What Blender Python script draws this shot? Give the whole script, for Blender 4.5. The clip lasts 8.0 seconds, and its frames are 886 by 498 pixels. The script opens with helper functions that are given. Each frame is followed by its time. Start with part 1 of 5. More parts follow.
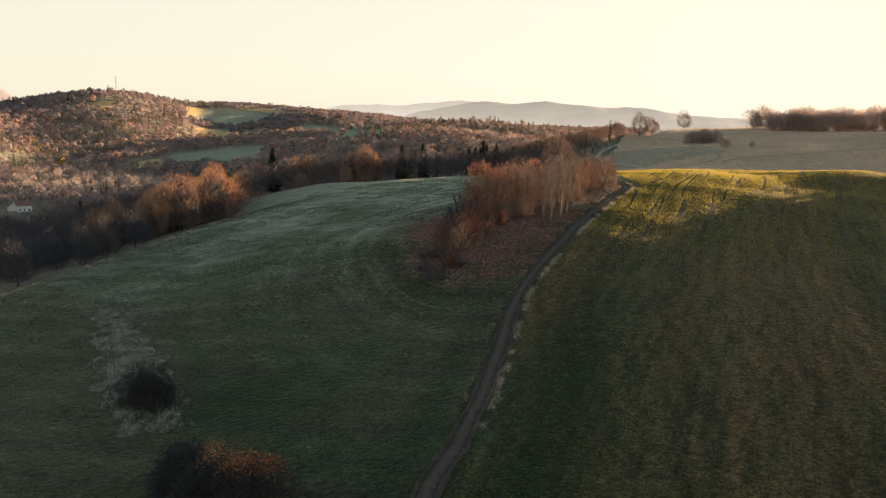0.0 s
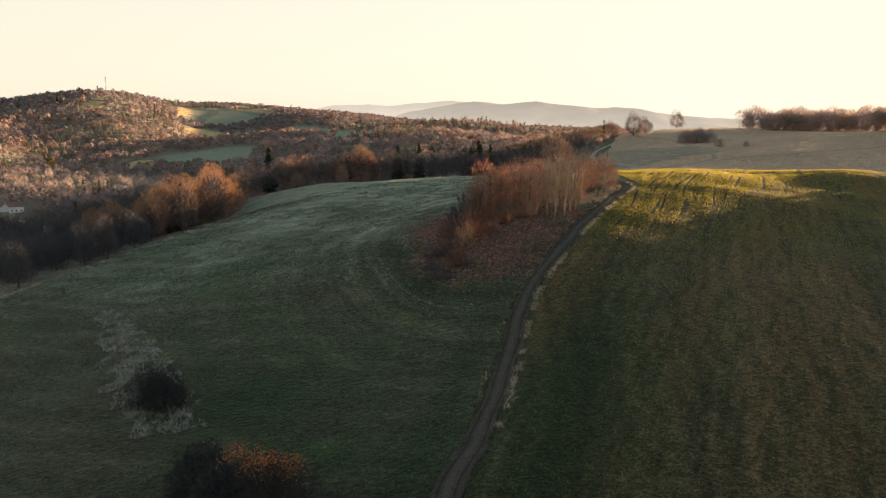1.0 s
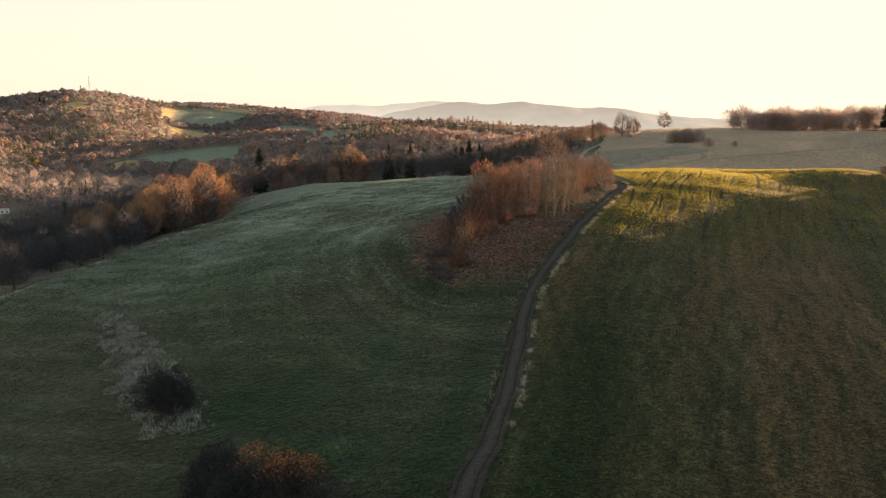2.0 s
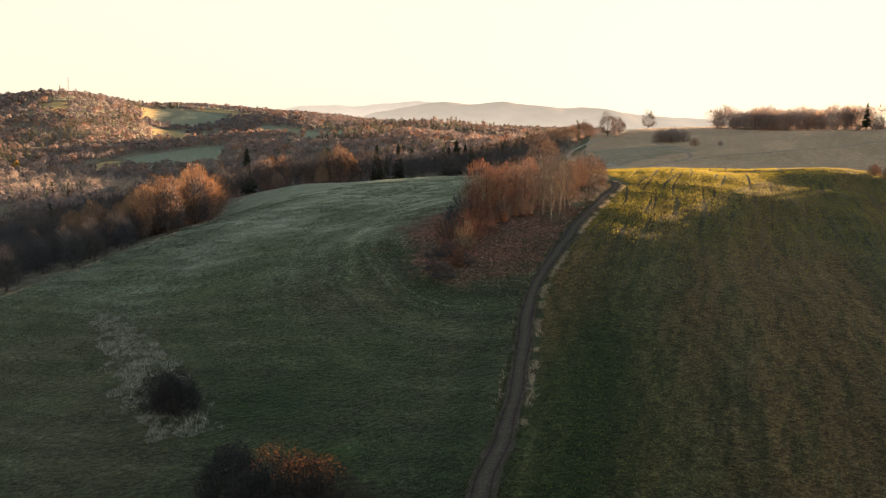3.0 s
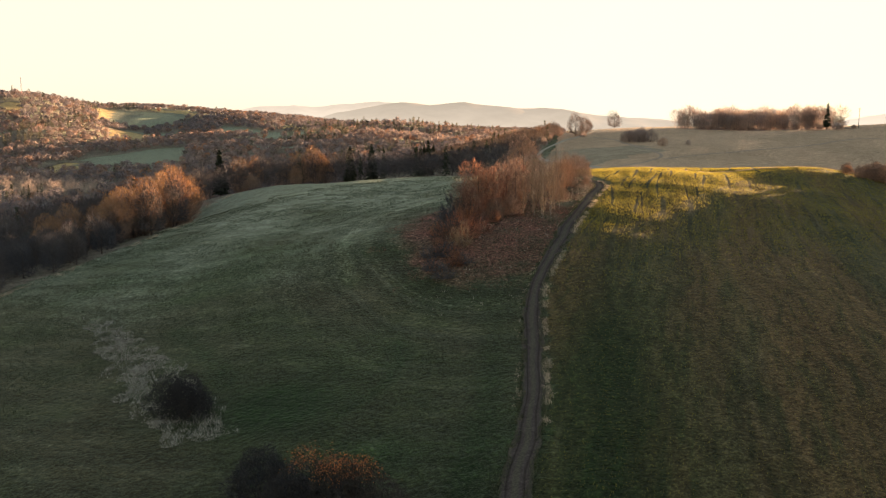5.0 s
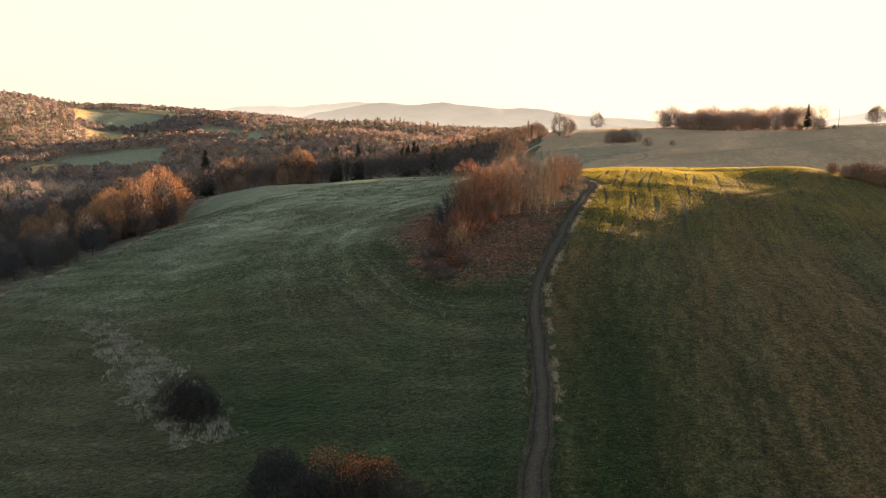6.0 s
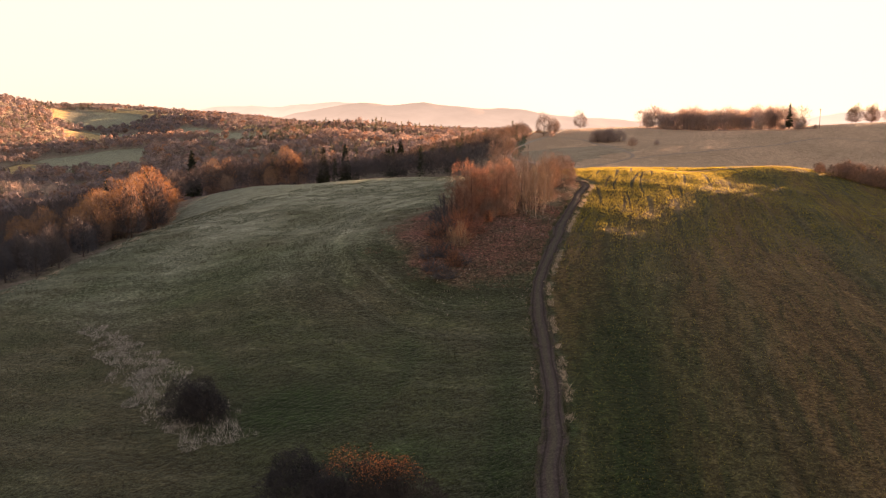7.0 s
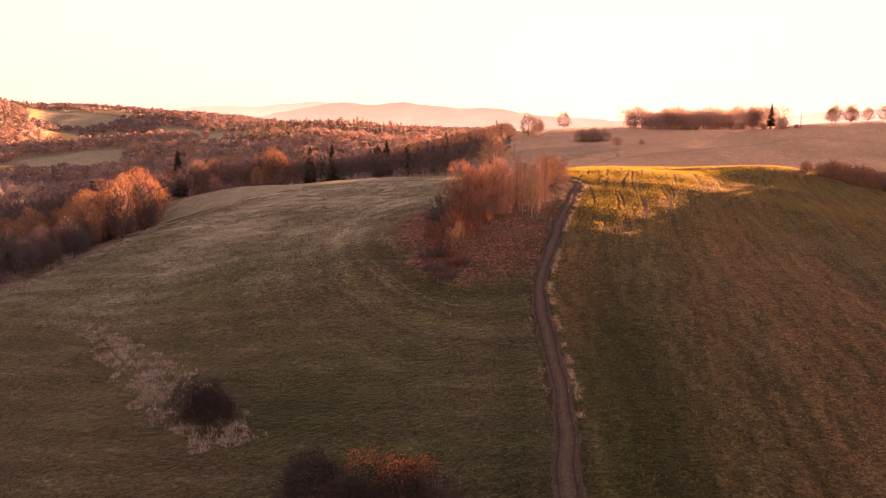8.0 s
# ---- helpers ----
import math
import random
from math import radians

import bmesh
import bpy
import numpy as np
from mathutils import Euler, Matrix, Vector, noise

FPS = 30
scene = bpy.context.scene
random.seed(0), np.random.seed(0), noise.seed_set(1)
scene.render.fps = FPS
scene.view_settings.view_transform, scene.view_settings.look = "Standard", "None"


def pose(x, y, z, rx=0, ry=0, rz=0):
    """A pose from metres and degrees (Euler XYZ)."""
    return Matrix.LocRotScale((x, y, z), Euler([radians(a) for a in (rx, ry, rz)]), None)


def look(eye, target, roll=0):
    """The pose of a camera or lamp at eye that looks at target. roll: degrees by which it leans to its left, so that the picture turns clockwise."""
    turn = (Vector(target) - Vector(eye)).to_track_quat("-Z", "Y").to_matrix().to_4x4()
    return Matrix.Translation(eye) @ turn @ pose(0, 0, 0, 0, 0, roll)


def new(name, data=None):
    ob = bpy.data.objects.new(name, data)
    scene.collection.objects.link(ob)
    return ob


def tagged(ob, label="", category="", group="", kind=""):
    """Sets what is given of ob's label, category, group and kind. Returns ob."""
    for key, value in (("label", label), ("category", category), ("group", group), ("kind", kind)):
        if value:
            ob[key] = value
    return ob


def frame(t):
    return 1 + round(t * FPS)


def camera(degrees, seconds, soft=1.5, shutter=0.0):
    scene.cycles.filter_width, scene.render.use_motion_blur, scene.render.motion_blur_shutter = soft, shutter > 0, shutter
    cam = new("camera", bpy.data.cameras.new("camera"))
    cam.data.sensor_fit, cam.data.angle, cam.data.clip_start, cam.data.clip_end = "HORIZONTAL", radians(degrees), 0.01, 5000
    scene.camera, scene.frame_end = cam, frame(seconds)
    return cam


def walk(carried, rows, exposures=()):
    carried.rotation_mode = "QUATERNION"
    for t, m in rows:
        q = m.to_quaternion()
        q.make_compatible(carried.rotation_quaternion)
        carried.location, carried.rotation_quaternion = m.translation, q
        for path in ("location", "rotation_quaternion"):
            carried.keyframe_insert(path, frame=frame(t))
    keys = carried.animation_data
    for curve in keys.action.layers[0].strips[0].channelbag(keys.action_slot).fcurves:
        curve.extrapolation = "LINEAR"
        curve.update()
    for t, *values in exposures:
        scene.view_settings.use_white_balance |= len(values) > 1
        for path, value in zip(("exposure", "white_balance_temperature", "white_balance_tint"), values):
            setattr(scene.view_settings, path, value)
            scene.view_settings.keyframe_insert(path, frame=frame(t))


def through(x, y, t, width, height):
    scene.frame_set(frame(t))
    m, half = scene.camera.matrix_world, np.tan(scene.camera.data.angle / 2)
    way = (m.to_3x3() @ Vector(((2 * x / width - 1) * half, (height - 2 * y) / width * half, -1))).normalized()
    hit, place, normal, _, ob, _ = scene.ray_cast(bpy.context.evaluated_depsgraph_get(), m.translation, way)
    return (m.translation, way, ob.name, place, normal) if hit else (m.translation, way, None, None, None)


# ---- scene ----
cam = camera(56.1, 8.0, soft=1.2)
# seconds, place, yaw, pitch, roll
PATH = [
    (0, -1.985, -0.256, 44.846, -1.027, -9.356, 0.397),
    (0.5, -3.619, -0.220, 44.768, -1.315, -9.345, 0.380),
    (1, -5.318, -0.197, 44.704, -1.712, -9.336, 0.358),
    (2.5, -10.784, -0.136, 44.584, -3.372, -9.310, 0.282),
    (3, -12.717, -0.099, 44.564, -4.028, -9.301, 0.259),
    (3.5, -14.698, -0.047, 44.553, -4.713, -9.291, 0.239),
    (4, -16.723, 0.022, 44.549, -5.417, -9.280, 0.224),
    (4.5, -18.784, 0.110, 44.551, -6.131, -9.269, 0.212),
    (6, -25.116, 0.489, 44.592, -8.276, -9.239, 0.196),
    (6.5, -27.249, 0.650, 44.613, -8.982, -9.234, 0.192),
    (7, -29.376, 0.822, 44.638, -9.682, -9.233, 0.186),
    (7.5, -31.488, 1.003, 44.665, -10.381, -9.237, 0.176),
    (8, -33.573, 1.186, 44.694, -11.081, -9.249, 0.158),
]
EXPOSURE = ((0, 2.72, 6300, 14), (2.5, 2.87, 6600, 15), (3.5, 2.94, 6750, 16), (6, 3.00, 6850, 16), (7, 3.14, 8000, 42), (7.5, 3.26, 9000, 62), (8, 3.38, 11000, 92))
walk(cam, [(t, pose(x, y, z, 90 + pitch, 0, yaw) @ pose(0, 0, 0, 0, 0, roll)) for t, x, y, z, yaw, pitch, roll in PATH], EXPOSURE)

# ---- light ----
SUN_AZ, SUN_EL = 51.5, 4.1
to_sun = Vector((math.sin(radians(SUN_AZ)) * math.cos(radians(SUN_EL)), math.cos(radians(SUN_AZ)) * math.cos(radians(SUN_EL)), math.sin(radians(SUN_EL))))
world = bpy.data.worlds.new("evening_sky")
scene.world = world
world.use_nodes = True
wn, wl = world.node_tree.nodes, world.node_tree.links
wn.clear()
sky = wn.new("ShaderNodeTexSky")
sky.sky_type, sky.sun_disc = "NISHITA", False
sky.sun_elevation, sky.sun_rotation = radians(SUN_EL), radians(SUN_AZ)
sky.altitude, sky.air_density, sky.dust_density, sky.ozone_density = 400, 1.0, 1.0, 1.0
bg = wn.new("ShaderNodeBackground")
bg.inputs["Strength"].default_value = 0.128
wout = wn.new("ShaderNodeOutputWorld")
even = wn.new("ShaderNodeGamma")
even.inputs["Gamma"].default_value = 0.15
haze = wn.new("ShaderNodeMix")
haze.data_type, haze.blend_type = "RGBA", "MULTIPLY"
haze.inputs[0].default_value = 1.0
haze.inputs[7].default_value = (1.0, 0.955, 0.765, 1)
soft_sky = wn.new("ShaderNodeHueSaturation")
soft_sky.inputs["Saturation"].default_value = 0.6
wl.new(sky.outputs[0], soft_sky.inputs["Color"])
wl.new(soft_sky.outputs[0], even.inputs["Color"])
wl.new(even.outputs[0], haze.inputs[6])
# bright and creamy near the horizon, deep and blue overhead
way_up = wn.new("ShaderNodeSeparateXYZ")
wl.new(wn.new("ShaderNodeTexCoord").outputs["Generated"], way_up.inputs[0])
deepen = wn.new("ShaderNodeMapRange")
deepen.interpolation_type = "SMOOTHSTEP"
deepen.inputs["From Min"].default_value, deepen.inputs["From Max"].default_value = 0.14, 0.50
wl.new(way_up.outputs["Z"], deepen.inputs["Value"])
zenith = wn.new("ShaderNodeMix")
zenith.data_type, zenith.blend_type = "RGBA", "MULTIPLY"
zenith.inputs[7].default_value = (0.37, 0.51, 0.77, 1)
wl.new(deepen.outputs[0], zenith.inputs[0])
# the glow towards the sun saturates in the haze
glow = wn.new("ShaderNodeMix")
glow.data_type, glow.blend_type = "RGBA", "DARKEN"
glow.inputs[0].default_value = 1.0
glow.inputs[7].default_value = (1.7, 1.5, 0.93, 1)
wl.new(haze.outputs[2], glow.inputs[6])
wl.new(glow.outputs[2], zenith.inputs[6])
wl.new(zenith.outputs[2], bg.inputs["Color"])
wl.new(bg.outputs[0], wout.inputs["Surface"])

sun = new("sun", bpy.data.lights.new("sun", "SUN"))
sun.data.energy, sun.data.angle, sun.data.color = 4.0, radians(0.6), (1.0, 0.66, 0.40)
sun.matrix_world = look(to_sun * 800, (0, 0, 0))


# ---- materials ----
def material(name):
    m = bpy.data.materials.new(name)
    m.use_nodes = True
    n, l = m.node_tree.nodes, m.node_tree.links
    return m, n, l, n["Principled BSDF"]


def mix_rgb(n, l, fac, a, b, mode="MIX"):
    """A colour mix; fac, a and b are sockets or plain values."""
    node = n.new("ShaderNodeMix")
    node.data_type, node.blend_type = "RGBA", mode
    for socket, value in ((node.inputs[0], fac), (node.inputs[6], a), (node.inputs[7], b)):
        if isinstance(value, (int, float)):
            socket.default_value = value
        elif isinstance(value, tuple):
            socket.default_value = (*value, 1)
        else:
            l.new(value, socket)
    return node.outputs[2]


def noise_node(n, l, vec, scale, detail=4.0, rough=0.55, stretch=None, turn=0.0):
    """Noise at a size in metres given by 1 / scale, drawn out along one way if stretch is given."""
    if stretch:
        about = n.new("ShaderNodeMapping")
        about.inputs["Rotation"].default_value = (0, 0, radians(turn))
        l.new(vec, about.inputs["Vector"])
        m = n.new("ShaderNodeMapping")
        m.inputs["Scale"].default_value = stretch
        l.new(about.outputs[0], m.inputs["Vector"])
        vec = m.outputs[0]
    t = n.new("ShaderNodeTexNoise")
    t.inputs["Scale"].default_value, t.inputs["Detail"].default_value, t.inputs["Roughness"].default_value = scale, detail, rough
    l.new(vec, t.inputs["Vector"])
    return t.outputs[0]


def ramp(n, l, fac, *stops):
    r = n.new("ShaderNodeValToRGB")
    e = r.color_ramp.elements
    while len(e) < len(stops):
        e.new(0.5)
    for k, (p, c) in enumerate(stops):
        e[k].position, e[k].color = p, ((c, c, c, 1) if isinstance(c, (int, float)) else (*c, 1))
    l.new(fac, r.inputs[0])
    return r.outputs[0]


def bump(n, l, height, bsdf, strength, distance):
    b = n.new("ShaderNodeBump")
    b.inputs["Strength"].default_value, b.inputs["Distance"].default_value = strength, distance
    l.new(height, b.inputs["Height"])
    l.new(b.outputs[0], bsdf.inputs["Normal"])


def ground_material():
    """Grassland: cover holds the weights of winter crop, brown litter and dry hill grass; light_cover those of far
    pasture, track verge and the pale field with painted paling; wood_floor, rows and the dark greens with painted
    dimming stand alone.
    """
    m, n, l, p = material("grassland")
    pos = n.new("ShaderNodeTexCoord").outputs["Object"]
    def cover(name):
        a = n.new("ShaderNodeAttribute")
        a.attribute_name = name
        s = n.new("ShaderNodeSeparateColor")
        l.new(a.outputs["Color"], s.inputs[0])
        return s.outputs[0], s.outputs[1], s.outputs[2]
    def single(name):
        a = n.new("ShaderNodeAttribute")
        a.attribute_name = name
        return a.outputs["Fac"]
    crop, litter, dry = cover("cover")
    pasture, verge, stubble_and_paling = cover("light_cover")
    floor, rows, lush_and_dim = single("wood_floor"), single("rows"), single("lush_and_dim")
    big = noise_node(n, l, pos, 0.022, 4)
    mid = noise_node(n, l, pos, 0.16, 5, 0.65)
    fine = noise_node(n, l, pos, 1.3, 5, 0.7)
    streak = noise_node(n, l, pos, 0.8, 4, 0.6, (1.0, 0.16, 1.0), -62)
    drill = noise_node(n, l, pos, 0.62, 5, 0.62, (1.0, 0.035, 1.0), 23)
    broad = noise_node(n, l, pos, 0.075, 3, 0.5, (1.0, 0.12, 1.0), 23)
    clump = noise_node(n, l, pos, 0.75, 4, 0.7)
    tuft = noise_node(n, l, pos, 2.6, 6, 0.8)
    def soft(mask, spread=0.35, grain=None):
        a = n.new("ShaderNodeMath")
        a.operation = "MULTIPLY_ADD"
        l.new(grain or mid, a.inputs[0])
        a.inputs[1].default_value = spread * 2
        b = n.new("ShaderNodeMath")
        b.operation = "MULTIPLY_ADD"
        l.new(mask, b.inputs[0])
        b.inputs[1].default_value, b.inputs[2].default_value = 1.0, -spread
        l.new(b.outputs[0], a.inputs[2])
        return ramp(n, l, a.outputs[0], (0.3, 0.0), (0.7, 1.0))
    meadow = mix_rgb(n, l, ramp(n, l, mid, (0.35, 0.0), (0.68, 1.0)), (0.012, 0.025, 0.007), (0.037, 0.057, 0.018))
    meadow = mix_rgb(n, l, ramp(n, l, big, (0.36, 0.0), (0.58, 0.85)), meadow, (0.046, 0.037, 0.020))
    from_copse = n.new("ShaderNodeMapping")
    from_copse.inputs["Location"].default_value = (-12, -112, 0)
    from_copse.inputs["Scale"].default_value = (1, 0.571, 0)
    l.new(pos, from_copse.inputs["Vector"])
    span = n.new("ShaderNodeVectorMath")
    span.operation = "LENGTH"
    l.new(from_copse.outputs[0], span.inputs[0])
    waver = n.new("ShaderNodeMath")
    waver.operation = "MULTIPLY_ADD"
    l.new(big, waver.inputs[0])
    waver.inputs[1].default_value = 9.0
    l.new(span.outputs["Value"], waver.inputs[2])
    swath_at = n.new("ShaderNodeCombineXYZ")
    l.new(waver.outputs[0], swath_at.inputs[0])
    swath = noise_node(n, l, swath_at.outputs[0], 0.55, 3, 0.7)
    mown = single("mown")
    pale_swath = n.new("ShaderNodeMath")
    pale_swath.operation = "MULTIPLY"
    l.new(ramp(n, l, swath, (0.52, 0.0), (0.66, 0.75)), pale_swath.inputs[0])
    l.new(mown, pale_swath.inputs[1])
    dark_swath = n.new("ShaderNodeMath")
    dark_swath.operation = "MULTIPLY"
    l.new(ramp(n, l, swath, (0.34, 0.85), (0.47, 0.0)), dark_swath.inputs[0])
    l.new(mown, dark_swath.inputs[1])
    meadow = mix_rgb(n, l, dark_swath.outputs[0], meadow, (0.021, 0.023, 0.012))
    meadow = mix_rgb(n, l, pale_swath.outputs[0], meadow, (0.090, 0.092, 0.060))
    meadow = mix_rgb(n, l, ramp(n, l, streak, (0.50, 0.0), (0.74, 0.38)), meadow, (0.105, 0.112, 0.070))
    cropc = mix_rgb(n, l, ramp(n, l, mid, (0.3, 0.0), (0.7, 1.0)), (0.037, 0.034, 0.014), (0.070, 0.060, 0.025))
    cropc = mix_rgb(n, l, ramp(n, l, broad, (0.42, 0.0), (0.62, 0.85)), cropc, (0.098, 0.058, 0.025))
    cropc = mix_rgb(n, l, ramp(n, l, drill, (0.36, 0.7), (0.52, 0.0)), cropc, (0.022, 0.026, 0.009))
    cropc = mix_rgb(n, l, ramp(n, l, drill, (0.58, 0.0), (0.74, 0.6)), cropc, (0.115, 0.088, 0.048))
    dryc = mix_rgb(n, l, ramp(n, l, mid, (0.3, 0.0), (0.7, 1.0)), (0.36, 0.238, 0.142), (0.50, 0.347, 0.208))
    dryc = mix_rgb(n, l, ramp(n, l, big, (0.4, 0.0), (0.65, 0.6)), dryc, (0.31, 0.222, 0.132))
    litterc = mix_rgb(n, l, ramp(n, l, fine, (0.3, 0.0), (0.7, 1.0)), (0.084, 0.038, 0.027), (0.22, 0.10, 0.068))
    floorc = mix_rgb(n, l, ramp(n, l, mid, (0.3, 0.0), (0.7, 1.0)), (0.095, 0.072, 0.056), (0.18, 0.132, 0.10))
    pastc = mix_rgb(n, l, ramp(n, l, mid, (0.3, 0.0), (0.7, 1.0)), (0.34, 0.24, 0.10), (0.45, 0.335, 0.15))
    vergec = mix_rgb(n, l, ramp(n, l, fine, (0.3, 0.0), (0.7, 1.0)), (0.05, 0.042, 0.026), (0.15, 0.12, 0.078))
    palingc = mix_rgb(n, l, ramp(n, l, mid, (0.3, 0.0), (0.7, 1.0)), (0.105, 0.116, 0.076), (0.20, 0.212, 0.148))
    col = mix_rgb(n, l, soft(crop, 0.15), meadow, cropc)
    col = mix_rgb(n, l, lush_and_dim, col, (0.011, 0.024, 0.006))
    for mask, c in ((dry, dryc), (pasture, pastc), (stubble_and_paling, palingc), (verge, vergec), (litter, litterc), (floor, floorc)):
        col = mix_rgb(n, l, soft(mask, 0.35, fine if mask is stubble_and_paling else None), col, c)
    col = mix_rgb(n, l, 1.0, col, ramp(n, l, rows, (0.0, 0.45), (0.5, 1.0), (1.0, 1.8)), "MULTIPLY")
    col = mix_rgb(n, l, 0.9, col, ramp(n, l, fine, (0.28, 0.3), (0.72, 1.75)), "MULTIPLY")
    col = mix_rgb(n, l, 0.8, col, ramp(n, l, clump, (0.3, 0.5), (0.7, 1.5)), "MULTIPLY")
    col = mix_rgb(n, l, 0.9, col, ramp(n, l, tuft, (0.32, 0.35), (0.5, 0.95), (0.68, 1.75)), "MULTIPLY")
    l.new(col, p.inputs["Base Color"])
    p.inputs["Roughness"].default_value = 0.95
    p.inputs["Specular IOR Level"].default_value = 0.1
    bare = n.new("ShaderNodeMath")
    bare.operation = "MULTIPLY_ADD"
    l.new(crop, bare.inputs[0])
    bare.inputs[1].default_value, bare.inputs[2].default_value = -0.20, 0.28
    bare_too = n.new("ShaderNodeMath")
    bare_too.operation, bare_too.use_clamp = "MULTIPLY_ADD", True
    least = n.new("ShaderNodeMath")
    least.operation = "MAXIMUM"
    l.new(litter, least.inputs[0])
    most = n.new("ShaderNodeMath")
    most.operation = "MAXIMUM"
    l.new(dry, most.inputs[0])
    l.new(pasture, most.inputs[1])
    l.new(most.outputs[0], least.inputs[1])
    l.new(least.outputs[0], bare_too.inputs[0])
    bare_too.inputs[1].default_value = -0.5
    l.new(bare.outputs[0], bare_too.inputs[2])
    l.new(bare_too.outputs[0], p.inputs["Sheen Weight"])
    p.inputs["Sheen Roughness"].default_value = 0.3
    p.inputs["Sheen Tint"].default_value = (0.52, 0.62, 0.42, 1)
    add = n.new("ShaderNodeMath")
    l.new(clump, add.inputs[0])
    l.new(fine, add.inputs[1])
    bump(n, l, add.outputs[0], p, 1.0, 0.3)
    return m


def twig_material(name, dark, pale, tint_attribute=False, rough=0.9, through=0.0):
    """Bark, twigs or leaves: each island and each object takes its own shade between dark and pale."""
    m, n, l, p = material(name)
    island = n.new("ShaderNodeNewGeometry").outputs["Random Per Island"]
    own = n.new("ShaderNodeObjectInfo").outputs["Random"]
    col = mix_rgb(n, l, island, dark, pale)
    col = mix_rgb(n, l, 0.6, col, ramp(n, l, own, (0.0, (0.62, 0.66, 0.72)), (0.5, (1.0, 1.0, 1.0)), (1.0, (1.35, 1.1, 0.85))), "MULTIPLY")
    if tint_attribute:
        a = n.new("ShaderNodeAttribute")
        a.attribute_name = "tint"
        col = mix_rgb(n, l, 1.0, col, a.outputs["Color"], "MULTIPLY")
    l.new(col, p.inputs["Base Color"])
    p.inputs["Roughness"].default_value, p.inputs["Specular IOR Level"].default_value = rough, 0.15
    if through:
        t = n.new("ShaderNodeBsdfTranslucent")
        l.new(col, t.inputs["Color"])
        mx = n.new("ShaderNodeMixShader")
        mx.inputs[0].default_value = through
        l.new(p.outputs[0], mx.inputs[1])
        l.new(t.outputs[0], mx.inputs[2])
        l.new(mx.outputs[0], n["Material Output"].inputs["Surface"])
    return m


def bark_material(name, dark, pale, scale=3.0):
    m, n, l, p = material(name)
    pos = n.new("ShaderNodeTexCoord").outputs["Object"]
    t = noise_node(n, l, pos, scale, 5, 0.7, (1, 1, 0.25))
    l.new(ramp(n, l, t, (0.35, dark), (0.68, pale)), p.inputs["Base Color"])
    p.inputs["Roughness"].default_value = 0.9
    bump(n, l, t, p, 0.6, 0.03)
    return m


def track_material():
    m, n, l, p = material("rutted_earth")
    pos = n.new("ShaderNodeTexCoord").outputs["Object"]
    a = n.new("ShaderNodeAttribute")
    a.attribute_name = "rut"
    mid = noise_node(n, l, pos, 0.5, 5, 0.7)
    fine = noise_node(n, l, pos, 3.0, 4, 0.7)
    earth = mix_rgb(n, l, mid, (0.036, 0.0275, 0.023), (0.092, 0.073, 0.059))
    grass = mix_rgb(n, l, fine, (0.030, 0.027, 0.018), (0.115, 0.10, 0.07))
    worn = n.new("ShaderNodeMath")
    worn.operation = "MULTIPLY_ADD"
    l.new(noise_node(n, l, pos, 1.1, 5, 0.75), worn.inputs[0])
    worn.inputs[1].default_value = 0.7
    l.new(a.outputs["Fac"], worn.inputs[2])
    stony = noise_node(n, l, pos, 0.9, 6, 0.8)
    earth = mix_rgb(n, l, ramp(n, l, stony, (0.54, 0.0), (0.74, 0.5)), earth, (0.17, 0.14, 0.115))
    col = mix_rgb(n, l, ramp(n, l, worn.outputs[0], (0.62, 0.0), (0.95, 1.0)), grass, earth)
    col = mix_rgb(n, l, ramp(n, l, a.outputs["Fac"], (0.90, 0.0), (0.99, 0.7)), col, (0.022, 0.017, 0.014))
    col = mix_rgb(n, l, 0.9, col, ramp(n, l, noise_node(n, l, pos, 4.0, 4, 0.8), (0.3, 0.45), (0.7, 1.6)), "MULTIPLY")
    l.new(col, p.inputs["Base Color"])
    p.inputs["Roughness"].default_value = 0.95
    p.inputs["Specular IOR Level"].default_value = 0.08
    bump(n, l, fine, p, 0.7, 0.08)
    return m


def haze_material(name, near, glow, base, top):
    """A far ridge whose haze, of kilometres of evening air, is painted as emission, stronger towards its foot: base and
    top are heights.
    """
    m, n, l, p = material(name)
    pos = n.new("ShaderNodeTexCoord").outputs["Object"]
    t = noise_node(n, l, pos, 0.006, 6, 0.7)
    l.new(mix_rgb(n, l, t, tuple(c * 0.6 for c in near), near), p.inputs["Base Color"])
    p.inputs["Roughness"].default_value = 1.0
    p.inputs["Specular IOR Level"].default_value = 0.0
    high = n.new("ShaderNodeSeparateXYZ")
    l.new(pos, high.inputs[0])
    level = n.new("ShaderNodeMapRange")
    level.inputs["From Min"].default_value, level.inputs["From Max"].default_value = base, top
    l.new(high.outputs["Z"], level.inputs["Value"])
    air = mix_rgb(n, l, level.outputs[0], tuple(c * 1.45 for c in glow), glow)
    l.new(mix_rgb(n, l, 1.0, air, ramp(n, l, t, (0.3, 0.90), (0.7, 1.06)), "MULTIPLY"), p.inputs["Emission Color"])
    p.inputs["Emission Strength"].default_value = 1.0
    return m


GRASSLAND = ground_material()
TRACK = track_material()
BARK = bark_material("dark_bark", (0.045, 0.032, 0.024), (0.13, 0.095, 0.07))
BIRCH_BARK = bark_material("pale_bark", (0.12, 0.097, 0.075), (0.31, 0.26, 0.205))
TWIG_BROWN = twig_material("brown_twigs", (0.115, 0.083, 0.065), (0.42, 0.285, 0.205))
TWIG_RUST = twig_material("rust_twigs", (0.11, 0.066, 0.050), (0.45, 0.232, 0.150), through=0.3)
# dark and blue-grey: carries the valley wood's shade; the scrub shares it
TWIG_DARK = twig_material("dark_twigs", (0.050, 0.052, 0.058), (0.118, 0.114, 0.116))
